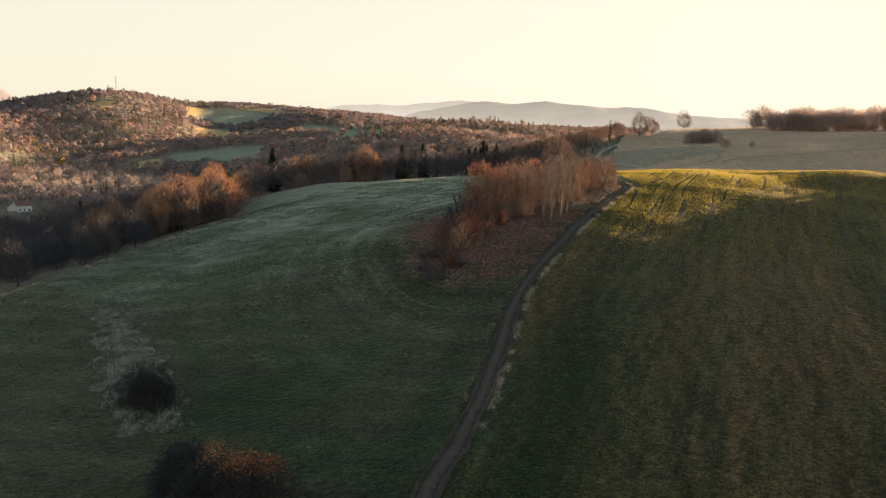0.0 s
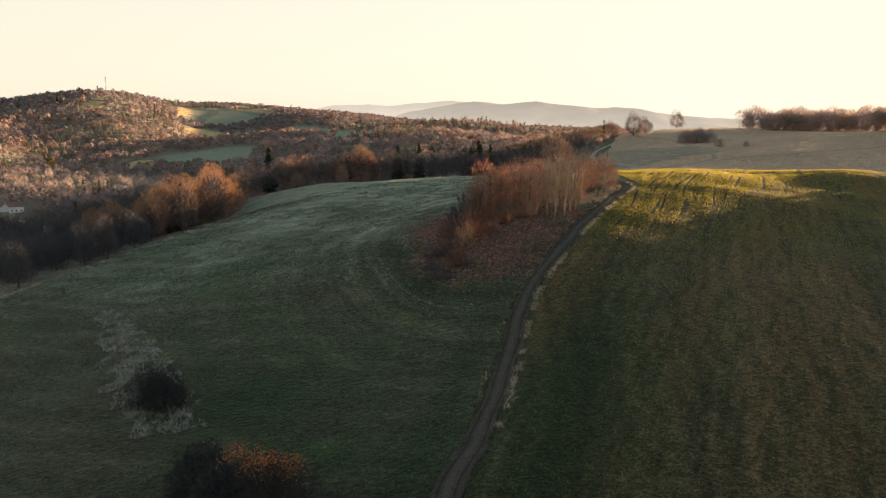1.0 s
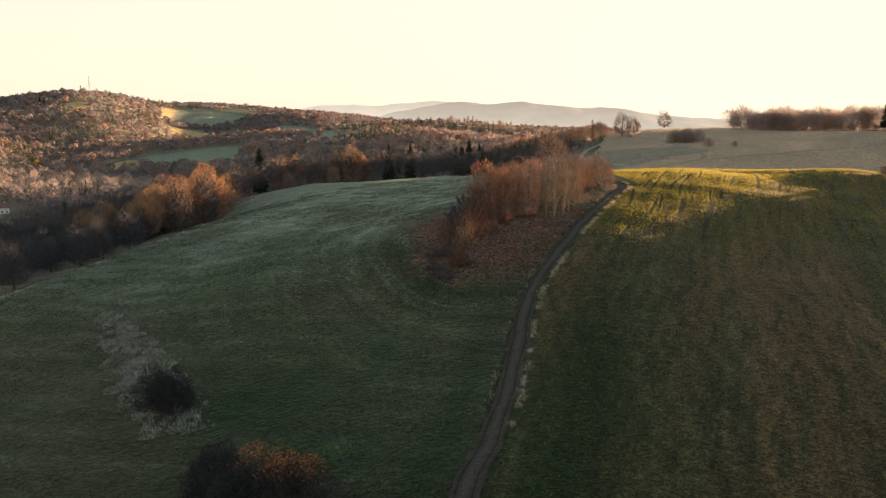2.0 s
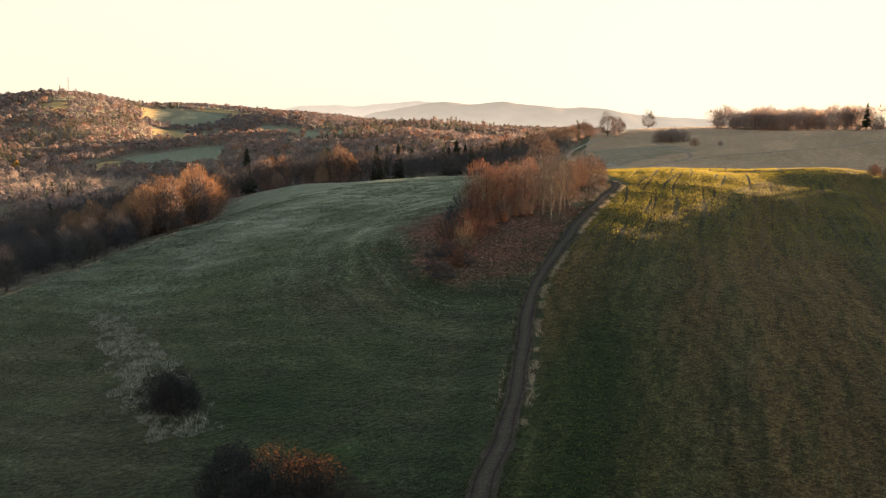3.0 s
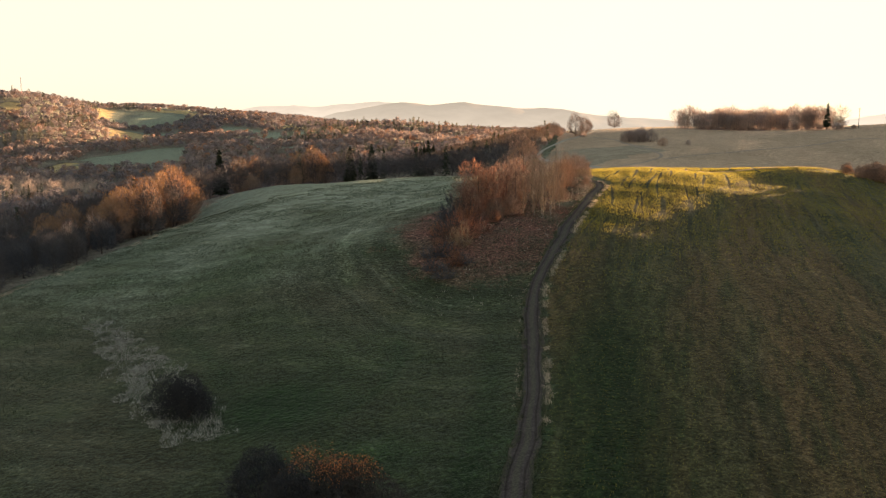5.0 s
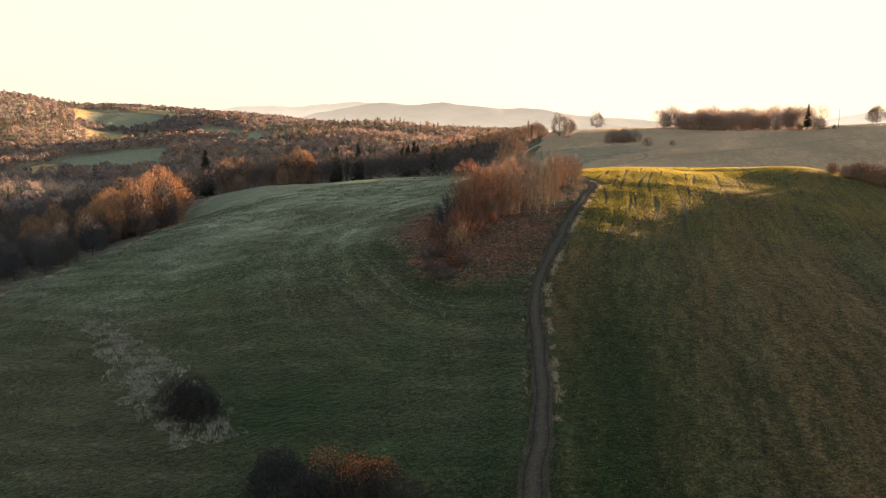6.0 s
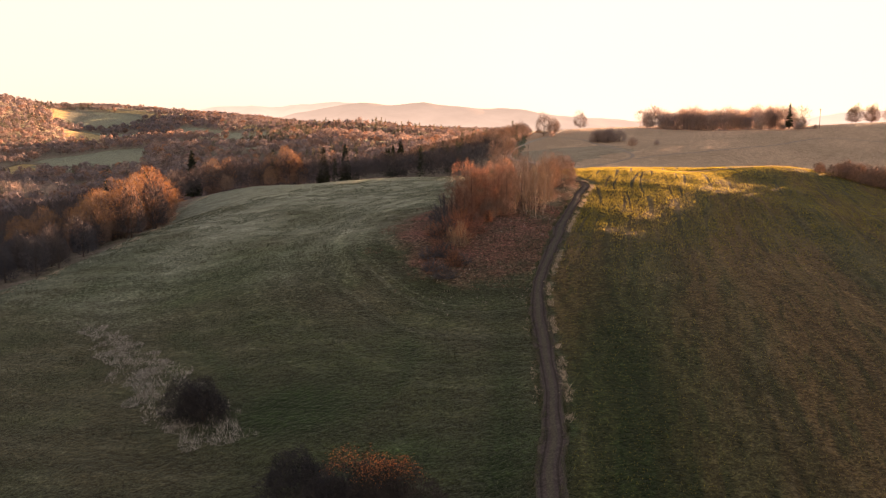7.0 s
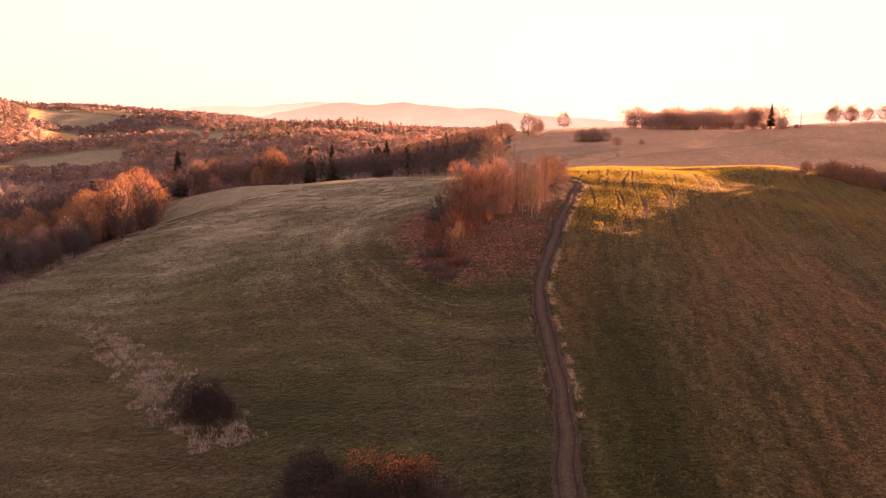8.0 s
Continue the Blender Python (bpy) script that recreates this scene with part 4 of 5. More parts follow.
# the copse beside the track
COPSE = "trees of the copse beside the track"
for kind, x, y, s in ((OAK, 12.6, 204, 0.93), (OAK, 9.5, 199, 0.72), (OAK, 16.5, 207, 0.88), (ASH, 20, 208, 0.86), (ASH, 23, 210, 0.86), (ASH, 8.5, 210, 0.70), (ASH, 20.5, 213, 0.90), (ASH, 24, 219, 0.88), (ASH, 17, 220, 0.84), (ASH, 29, 217, 0.86), (ASH, 33, 224, 0.84),
                      (OAK, 28, 228, 0.80), (ASH, 38, 229, 0.80), (ASH, 41.6, 234.7, 0.82), (ASH, 36, 238, 0.76), (ASH, 45, 241, 0.72)):
    label = "bare broad tree with rusty twigs in the copse" if kind is OAK else "slim leafless brown tree in the copse"
    plant("tree", rng.choice(kind), x, y, s * rng.uniform(0.96, 1.04), rng.uniform(0, 6), label, "tree", COPSE)
for x, y, s in ((27.8, 199.5, 0.93), (26.4, 203, 0.88), (28.6, 204.5, 0.9), (30.4, 202, 0.82), (27.3, 209, 0.86), (31.5, 207.5, 0.9), (30, 212, 0.9), (33.2, 209, 0.84), (35.1, 211.5, 0.82), (34.6, 216, 0.86), (37.5, 217, 0.8), (24.3, 206, 0.72)):
    plant("birch", rng.choice(BIRCH), x, y, s, rng.uniform(0, 6), "pale slender bare birch among brown trees", "tree", "birches of the copse")
for x, y, s in ((50.3, 249, 1.75), (46.5, 252, 1.35)):
    plant("shrub", SHRUB[0], x, y, s, rng.uniform(0, 6), "large round leafless bush at the bend of the track", "bush", "bushes at the bend")
for kind, x, y, s, lab in ((UPRIGHT, 5.5, 182, 1.0, "upright pale-twigged shrub at the edge of the copse"), (UPRIGHT, 3.6, 184, 0.75, "upright pale-twigged shrub at the edge of the copse"), (SHRUB_RUST, 2.2, 172.5, 0.68, "low bright orange bush in brown litter"),
                           (SCRUB, -0.6, 167, 0.72, "dark leafless scrub at the foot of the copse"), (SCRUB, -2.6, 172, 0.6, "dark leafless scrub at the foot of the copse"), (SCRUB, 1.5, 178, 0.75, "dark leafless scrub at the foot of the copse"),
                           (SCRUB, -2.5, 179, 0.6, "dark leafless scrub at the foot of the copse"), (SCRUB, 2.5, 189, 0.95, "dark leafless scrub at the foot of the copse"), (SCRUB, 5, 199, 1.2, "tall grey leafless scrub beside the copse"), (SCRUB, 7, 205, 1.5, "tall grey leafless scrub beside the copse"),
                           (FLANK_SHRUB, 9, 192, 0.8, "brown leafless scrub under the trees"),
                           (FLANK_SHRUB, 2, 187, 0.94, "dark reddish leafless scrub on the flank of the copse"), (FLANK_SHRUB, 5, 190, 1.12, "dark reddish leafless scrub on the flank of the copse"), (FLANK_SHRUB, 0.5, 181, 0.75, "dark reddish leafless scrub on the flank of the copse"), (FLANK_SHRUB, 7.5, 187, 0.88, "dark reddish leafless scrub on the flank of the copse"),
                           (FLANK_SHRUB, 3, 177.5, 0.62, "dark reddish leafless scrub on the flank of the copse"), (SHRUB_RUST, 8.5, 196, 0.95, "rusty scrub under the trees"), (SHRUB_RUST, 1, 192, 0.7, "rusty scrub on the flank of the copse"), (FLANK_SHRUB, 11.5, 190, 0.75, "dark reddish leafless scrub on the flank of the copse"), (SCRUB, 4.5, 173, 0.5, "dark leafless scrub at the foot of the copse"),
                           (FLANK_SHRUB, 6.5, 195, 1.0, "dark reddish leafless scrub under the trees"), (FLANK_SHRUB, 11.5, 197, 1.0, "brown leafless scrub under the trees"), (SHRUB, 16, 202, 0.95, "brown leafless scrub under the trees"), (SHRUB, 21, 205, 0.85, "brown leafless scrub under the trees"), (SCRUB, 4, 193, 1.1, "dark leafless scrub at the foot of the copse"), (SHRUB_RUST, 19.4, 206, 0.62, "rusty scrub under the trees"), (SHRUB_RUST, 15.5, 199, 0.6, "rusty scrub under the trees"),
                           (SHRUB, 22, 213, 0.8, "brown leafless scrub under the trees"), (SHRUB, 38, 222, 0.7, "brown leafless scrub under the trees")):
    plant("shrub", rng.choice(kind), x, y, s, rng.uniform(0, 6), lab, "shrub", "scrub of the copse")
plant("tree", FIELD_TREE[1], 46, 306, 1.1, 1.0, "tall broad bare tree behind the copse", "tree")

# the meadow's foreground
plant("shrub", SHRUB_GREY[0], -46.3, 125.8, 1.22, 0.3, "dark rounded leafless bush on a strip of dry reeds", "bush")
plant("shrub", SHRUB_GREY[1], -44.6, 123.6, 1.05, 1.7, "dark rounded leafless bush on a strip of dry reeds", "bush")
plant("shrub", ORANGE_BUSH[0], -23.6, 86.6, 1.08, 0.4, "dense bush with orange autumn leaves on top", "bush")
plant("shrub", ORANGE_BUSH[1], -20.2, 85.2, 1.0, 2.4, "dense bush with orange autumn leaves on top", "bush")
plant("shrub", SHRUB_GREY[1], -30.6, 93, 1.55, 0.9, "grey leafless bush beside the orange one", "bush")
plant("shrub", SHRUB_GREY[0], -27, 88.5, 1.25, 2.9, "grey leafless bush beside the orange one", "bush")

# the lone trees at the meadow's far edge
plant("tree", FIELD_TREE[0], -64, 405, 0.55, 0.2, "small bare tree at the meadow's far edge", "tree")
plant("tree", VALLEY_RUST[0], -45, 432, 0.62, 1.2, "small rusty-leaved tree at the meadow's far edge", "tree")

# the hill field's trees
for kind, x, y, s, lab in ((FIELD_TREE, 157, 630, 1.25, "large round bare tree on the hill's edge"), (FIELD_TREE, 169, 642, 0.9, "round bare tree on the hill's edge"), (FIELD_TREE, 222, 733, 1.1, "bare tree on the hill's brow"),
                           (FIELD_TREE, 143, 640, 0.95, "bare tree in the hedge below the hill"), (FIELD_TREE, 150, 655, 0.7, "bare tree in the hedge below the hill"), (FIELD_TREE, 164, 632, 0.6, "bare tree in the hedge below the hill"), (FIELD_TREE, 150, 690, 0.85, "bare tree in the hedge below the hill"), (FIELD_TREE, 186, 690, 0.5, "small bare tree on the hill's edge")):
    plant("tree", rng.choice(kind), x, y, s, rng.uniform(0, 6), lab, "tree", "trees of the hill field")
for x, y, s in ((176, 560, 1.7), (180, 553, 1.9), (186, 546, 1.5), (178, 547, 1.4), (174, 556, 1.8), (183, 557, 1.7), (177, 502, 0.95), (190, 494, 0.55), (160, 618, 0.7)):
    ob = plant("shrub", rng.choice(HILL_SHRUB), x, y, s, rng.uniform(0, 6), "brown leafless thicket on the hill field", "bush", "thickets of the hill field", stretch=rng.uniform(0.75, 1.2))
for k in range(12):
    x, y = 104 + 5.7 * k + rng.uniform(-3, 3), 548 + 14 * k + rng.uniform(-4, 4)
    plant("tree", rng.choice(BROW_TREE), x, y, rng.uniform(0.28, 0.55), rng.uniform(0, 6), "leafless brown tree in the hedge along the hill field", "tree", "hedge along the hill field")
# the wood on the brow
count = 0
while count < 34:
    x, y = rng.uniform(255, 325), rng.uniform(545, 700)
    if inside(np.array([x]), np.array([y]), WOOD_TOP)[0]:
        plant("tree", rng.choice(BROW_TREE), x, y, rng.uniform(0.85, 1.15) * (1 + 0.16 * float(swell(np.array(x), np.array(y), 45, 26))), rng.uniform(0, 6), "leafless brown tree in the wood on the brow", "tree", "wood on the brow")
        count += 1
plant("tree", FIELD_TREE[1], 318.5, 549, 0.62, 2.5, "small round bare tree beside the tall spruce", "tree")
plant("spruce", RAGGED_SPRUCE, 313, 548, 1.05, 0.5, "tall dark ragged spruce at the end of the wood", "tree")
for x, y, s in ((322, 548, 0.7), (318, 540, 0.5), (408, 612, 0.95), (416, 618, 1.1), (424, 610, 1.05), (433, 622, 1.0), (441, 612, 0.9), (452, 606, 1.0), (462, 600, 1.05)):
    plant("tree", rng.choice(FIELD_TREE), x, y, s, rng.uniform(0, 6), "bare tree on the skyline of the hill", "tree", "trees on the skyline")
for k in range(20):
    q = k / 19
    x, y = 262 + 50 * q + rng.uniform(-3, 3), 640 - 98 * q + rng.uniform(-4, 4)
    plant("shrub", rng.choice(HILL_SHRUB), x, y, rng.uniform(0.6, 1.0), rng.uniform(0, 6), "leafless brown bush at the foot of the wood on the brow", "bush", "bushes along the wood on the brow")
# the thicket and trees along the crop field's far side
# most of this line lies out of view, added to shade the crop
HEDGE_LINE = ((150, 268), (156, 265), (164, 258), (175, 245), (200, 215), (230, 185), (262, 150))
hedge_way = along(HEDGE_LINE, 4.4)
for k, (hx, hy) in enumerate(hedge_way):
    for q in range(2):
        x, y = float(hx) + rng.uniform(-1.5, 1.5) + 3.6 * q, float(hy) + rng.uniform(-1.5, 1.5) + 2.8 * q
        plant("shrub", rng.choice(HEDGE_SHRUB), x, y, rng.uniform(1.1, 1.5) * min(1, 0.55 + 0.12 * k), rng.uniform(0, 6), "leafless brown thicket beside the crop field", "bush", "hedge beside the crop field")

for x, y, s in ((-783, 1840, 0.95), (-84, 440, 1.4), (-17, 468, 1.24), (-5, 468, 1.28), (32, 520, 1.3), (27, 516, 1.1), (46, 690, 1.0), (41, 697, 0.85), (55, 702, 0.9), (62, 640, 0.7), (84, 668, 0.7)):
    plant("spruce", rng.choice(SPRUCE), x, y, s, rng.uniform(0, 6), "dark spruce rising over the bare wood", "tree", "spruces of the woods")

# the valley wood below the meadow, row by row
for x, y, s in ((-87, 286, 1.14), (-94, 276, 0.90), (-83, 320, 1.32), (-96, 300, 1.20), (-90, 343, 1.44), (-102, 322, 1.32), (-88, 372, 1.20), (-98, 362, 1.38), (-91, 294, 0.84), (-86, 303, 1.02), (-99, 285, 0.78),
                (-92, 313, 0.96), (-86, 333, 0.96), (-97, 336, 1.14), (-105, 308, 0.90), (-84, 350, 0.90), (-94, 354, 1.08), (-109, 331, 1.08), (-101, 346, 0.96), (-82, 309, 0.72), (-70, 462, 1.15), (-77, 468, 1.05), (-52, 462, 0.95), (-46, 467, 1.05), (-37, 462, 1.1), (-31, 466, 0.95)):
    plant("tree", rng.choice(VALLEY_RUST), x, y, s, rng.uniform(0, 6), "broad tree with rusty leaves below the meadow", "tree", "valley wood", stretch=rng.uniform(0.85, 1.25))
vx, vy = [a.ravel() for a in np.meshgrid(np.arange(-330, 180, 7.6), np.arange(120, 840, 7.6))]
g = np.random.default_rng(5)
vx, vy = vx + g.uniform(-3, 3, len(vx)), vy + g.uniform(-3, 3, len(vy))
ok = inside(vx, vy, WOOD_VALLEY) & (vy + vx * 0.55 > 145) & (np.abs(vx) < 0.62 * (vy + 60) + 20)
wx, wy = vx[ok], vy[ok]
order = np.argsort(np.hypot(wx + 15, wy))
front = order[:185]
for k in front:
    x, y = float(wx[k]), float(wy[k])
    r = rng.random()
    kind = VALLEY_RUST if (r < 0.2 and y > 290) or (r < 0.3 and x > -108 and 285 < y < 395) or (r < 0.5 and x > -160 and 320 < y < 420) else (SPRUCE if r > 0.985 and x < -150 else VALLEY_TREE)
    name = "spruce" if kind is SPRUCE else "tree"
    lab = {"spruce": "dark spruce standing in the bare valley wood"}.get(name) or ("tree with rusty leaves in the valley wood" if kind is VALLEY_RUST else "leafless brown tree in the valley wood")
    size = rng.uniform(0.62, 0.9) if rng.random() < 0.6 else rng.uniform(0.95, 1.25)
    if y > 400:
        size = min(size, 0.9)
    if y < 300 and x < -92:
        size = 0.55 + 0.4 * (size - 0.55)
    plant(name, rng.choice(kind), x, y, size, rng.uniform(0, 6), lab, "tree", "valley wood")


def shades(n, seed):
    """One tint a tree: brown, rust, grey or, rarely, pale."""
    g = np.random.default_rng(seed)
    pal = np.array([(1.0, 1.0, 1.0), (1.12, 0.95, 0.84), (0.82, 0.84, 0.88), (1.3, 1.22, 1.12), (1.3, 0.92, 0.66), (0.68, 0.66, 0.64)])
    t = pal[g.choice(6, n, p=(0.32, 0.22, 0.18, 0.12, 0.06, 0.10))]
    return t * g.uniform(0.88, 1.12, (n, 1))


rest = order[185:]
ok2 = inside(vx, vy, WOOD_SLOPE)
mx, my = np.concatenate([wx[rest], vx[ok2]]), np.concatenate([wy[rest], vy[ok2]])
# the tint also puts the belt's blue-grey shade into its colour
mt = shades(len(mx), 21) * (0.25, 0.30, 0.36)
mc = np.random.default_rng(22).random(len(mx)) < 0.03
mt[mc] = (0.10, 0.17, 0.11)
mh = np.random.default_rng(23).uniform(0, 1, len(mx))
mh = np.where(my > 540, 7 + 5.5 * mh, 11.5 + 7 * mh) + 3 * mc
# warmer beyond y 580: sunlight on those crowns put into the tint
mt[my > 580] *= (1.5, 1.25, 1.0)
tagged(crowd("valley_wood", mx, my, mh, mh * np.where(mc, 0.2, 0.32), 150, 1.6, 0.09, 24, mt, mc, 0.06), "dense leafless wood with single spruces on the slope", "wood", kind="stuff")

# an unseen wood on the hill's far shoulder, added to shade the near fields
sx, sy = [a.ravel() for a in np.meshgrid(np.arange(440, 760, 8.0), np.arange(430, 640, 8.0))]
g = np.random.default_rng(15)
sx, sy = sx + g.uniform(-3, 3, len(sx)), sy + g.uniform(-3, 3, len(sy))
ok = sx - 0.6 * sy > 150
sx, sy = sx[ok], sy[ok]
sh = g.uniform(11, 15, len(sx))
bx, by = [a.ravel() for a in np.meshgrid(np.arange(262, 420, 5.0), np.arange(556, 760, 5.0))]
bx, by = bx + g.uniform(-2.5, 2.5, len(bx)), by + g.uniform(-2.5, 2.5, len(by))
ok = inside(bx, by, WOOD_TOP) | inside(bx, by, ((290, 700), (300, 660), (316, 590), (345, 600), (335, 690), (300, 730)))
bx, by = bx[ok], by[ok]
bh = g.uniform(10, 16, len(bx)) * (1 + 0.16 * swell(bx, by, 45, 26))
tagged(crowd("brow_wood", bx, by, bh, bh * 0.32, 120, 1.7, 0.10, 18, shades(len(bx), 19)), "dense leafless wood behind the first trees on the brow", "wood", kind="stuff")
uh = g.uniform(4, 7, len(bx))
tagged(crowd("undergrowth", bx + 1.5, by - 1.5, uh, uh * 0.5, 46, 2.6, 0.16, 20, shades(len(bx), 25)), "low leafless undergrowth in the wood on the brow", "undergrowth", kind="stuff")
tagged(crowd("shoulder_wood", sx, sy, sh, sh * 0.3, 60, 1.8, 0.12, 16, shades(len(sx), 17)), "unseen leafless wood added on the far shoulder to cast shade", "wood", kind="stuff")

# woods of the far valley and hill
GROVE = ((-352, 735), (-238, 740), (-250, 860), (-345, 930), (-440, 900), (-400, 790))
HILL_SPRUCES = ((-620, 1729), (-599, 1856), (-570, 1960), (-486, 1660), (-509, 1569), (-552, 1529))
SHADED_WOOD = ((-680, 1090), (-505, 1120), (-500, 1230), (-560, 1340), (-760, 1290))
SPRUCE_WOOD = ((-90, 1430), (90, 1380), (330, 1650), (260, 1880), (40, 1900), (-60, 1640))
GAPS = (((-490, 1050), (-452, 1050), (-470, 1108), (-492, 1108)), ((-345, 575), (-262, 575), (-296, 655), (-345, 664)))
sets = []
for y0, y1, gap in ((560, 1000, 10.0), (1000, 1700, 14.0), (1700, 2800, 18.0)):
    ax, ay = [a.ravel() for a in np.meshgrid(np.arange(-0.62 * y1 - 60, 0.30 * y1, gap), np.arange(y0, y1, gap))]
    g = np.random.default_rng(int(y0))
    ax, ay = ax + g.uniform(-0.45, 0.45, len(ax)) * gap, ay + g.uniform(-0.45, 0.45, len(ay)) * gap
    keep = (ax > -0.62 * ay - 60) & (ax < 0.26 * ay) & ~inside(ax, ay, HILL_FIELD) & ~inside(ax, ay, WOOD_SLOPE) & ~inside(ax, ay, WOOD_VALLEY)
    keep &= ~((ay < 1000) & (ax > 0.12 * ay))
    for poly in GAPS:
        keep &= ~inside(ax, ay, poly)
    for poly in PASTURES + MEADOWS:
        keep &= ~inside(ax + 6 * swell(ax, ay, 90, 8), ay + 10 * swell(ax, ay, 90, 9), poly)
    keep &= (swell(ax, ay, 260, 14) > -1.6) & (g.random(len(ax)) < 0.9)
    sets.append((ax[keep], ay[keep], gap))
for k, ((ax, ay, gap), cnt, ln, wd) in enumerate(zip(sets, (110, 70, 54), (1.6, 2.0, 2.5), (0.12, 0.24, 0.34))):
    t = shades(len(ax), 31 + k) * (0.88, 0.88, 0.9)
    g = np.random.default_rng(41 + k)
    grove = inside(ax, ay, GROVE)
    con = (swell(ax, ay, 330, 17) > 1.0) & (g.random(len(ax)) < 0.6) | (g.random(len(ax)) < 0.015)
    # spruces here stand in for the shade on the far-left woods
    con |= inside(ax, ay, SHADED_WOOD) & (g.random(len(ax)) < 0.6)
    con |= inside(ax, ay, HILL_SPRUCES) & (g.random(len(ax)) < 0.45)
    con |= inside(ax + 20 * swell(ax, ay, 120, 28), ay, SPRUCE_WOOD) & (g.random(len(ax)) < 0.45)
    t[con] = np.array((0.40, 0.46, 0.36)) * g.uniform(0.7, 1.2, (con.sum(), 1))
    con &= ~grove
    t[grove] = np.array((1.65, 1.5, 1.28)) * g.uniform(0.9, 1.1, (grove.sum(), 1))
    h = g.uniform(9.5, 15, len(ax)) * (1 + 0.2 * swell(ax, ay, 60, 27)) + 3 * con
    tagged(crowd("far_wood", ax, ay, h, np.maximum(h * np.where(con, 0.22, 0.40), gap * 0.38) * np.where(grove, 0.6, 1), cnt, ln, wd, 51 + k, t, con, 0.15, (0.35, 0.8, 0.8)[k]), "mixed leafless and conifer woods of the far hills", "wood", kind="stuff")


# ---- grasses ----
def blades(name, x, y, high, width, mat, seed, lean=0.35):
    """Single blades and stalks, one mesh: x, y give each one's foot."""
    g = np.random.default_rng(seed)
    n = len(x)
    z = ground_z(x, y) - 0.03
    a = g.uniform(0, 2 * np.pi, n)
    hh = high * g.uniform(0.5, 1.4, n)
    ww = width * g.uniform(0.6, 1.4, n)
    foot = np.stack([x, y, z], 1)
    side = np.stack([np.cos(a) * ww, np.sin(a) * ww, np.zeros(n)], 1)
    tip = foot + np.stack([g.normal(0, lean, n) * hh, g.normal(0, lean, n) * hh, hh], 1)
    v = np.stack([foot - side, foot + side, tip], 1).reshape(-1, 3)
    me = bpy.data.meshes.new(name)
    me.vertices.add(len(v))
    me.vertices.foreach_set("co", v.ravel())
    me.loops.add(len(v))
    me.loops.foreach_set("vertex_index", np.arange(len(v)))
    me.polygons.add(n)
    me.polygons.foreach_set("loop_start", np.arange(0, len(v), 3))
    me.polygons.foreach_set("loop_total", np.full(n, 3))
    me.update(calc_edges=True)
    me.materials.append(mat)
    return new(name, me)


def scatter(n, x0, x1, y0, y1, seed):
    g = np.random.default_rng(seed)
    return g.uniform(x0, x1, n), g.uniform(y0, y1, n)


# the crop, its density shaped as the light: full where sunlit, thinner in shade
x, y = scatter(330000, 20, 175, 150, 335, 101)
across_rows, down_rows = 0.92 * x - 0.39 * y + 1.2 * swell(x, y, 60, 102), 0.39 * x + 0.92 * y
ok = (x > track_x(y) + 2.6) & ~((y > 246) & (x < 62)) & (swell(across_rows, 0.05 * down_rows, 3.4, 120) + 0.9 * swell(across_rows, 0.04 * down_rows, 1.5, 121) > -1.3)
ok &= (np.random.default_rng(130).random(len(x)) < np.where(((x + 6 < 0.93 * (y - 134)) & (y > 188)) | (y > 275), 1.0, np.clip((y - 150) / 90, 0.08, 0.45)))
tagged(blades("crop_grass", x[ok], y[ok], 0.30, 0.060, GRASS_CROP, 103), "short yellow-green winter crop in rows", "grass", kind="stuff")
x, y = scatter(60000, -5, 130, 60, 160, 104)
ok = x > track_x(y) + 2.6
tagged(blades("crop_grass", x[ok], y[ok], 0.20, 0.016, GRASS_CROP, 105), "short thin winter crop", "grass", kind="stuff")
x, y = scatter(230000, -120, 50, 60, 330, 106)
ok = (x < track_x(y) - 2.6) & ~inside(x, y, WOOD_VALLEY) & (swell(x, y, 9, 107) + swell(x, y, 40, 108) > -0.3) & (np.hypot(x + 31, y - 122) > 9)
tagged(blades("meadow_grass", x[ok], y[ok], 0.34, 0.055, GRASS_MEADOW, 109), "grey-green rough meadow grass", "grass", kind="stuff")
# pale tufts on the track's banks
g = np.random.default_rng(110)
k = g.integers(265, 432, 3600)
k = k[0.7 * swell(k * 1.0, k * 0.0, 16, 121) + swell(k * 1.0, k * 0.0, 4, 122) > -0.15][:1300]
side = np.where(g.random(len(k)) < 0.92, 1, -1)
off = side * (1.8 + np.abs(g.normal(0, 0.28, len(k))))
cx, cy = TRACK_PTS[k, 0] + tn[k, 0] * off + g.uniform(-0.5, 0.5, len(k)), TRACK_PTS[k, 1] + tn[k, 1] * off + g.uniform(-0.5, 0.5, len(k))
x, y = np.repeat(cx, 7) + g.normal(0, 0.16, len(k) * 7), np.repeat(cy, 7) + g.normal(0, 0.30, len(k) * 7)
tagged(blades("verge_grass", x, y, 0.36, 0.026, STRAW, 111, 0.5), "pale dry grass tufts along the track's bank", "grass", kind="stuff")
# rough grass along both edges of the track
k = g.integers(160, 445, 34000)
side = np.where(g.random(len(k)) < 0.5, 1, -1)
off = side * (1.25 + 0.18 * swell(k * 1.0, side * 50.0, 5, 138) + np.abs(g.normal(0, 0.42, len(k)))) + g.normal(0, 0.10, len(k))
along_way = g.uniform(-0.5, 0.5, len(k))
x = TRACK_PTS[k, 0] + tn[k, 0] * off + tn[k, 1] * along_way
y = TRACK_PTS[k, 1] + tn[k, 1] * off - tn[k, 0] * along_way
ok = swell(x, y, 3, 135) + 0.6 * swell(x, y, 9, 136) > -0.5
tagged(blades("edge_grass", x[ok], y[ok], 0.40, 0.04, GRASS_MEADOW, 137, 0.6), "rough dark grass along the edges of the track", "grass", kind="stuff")
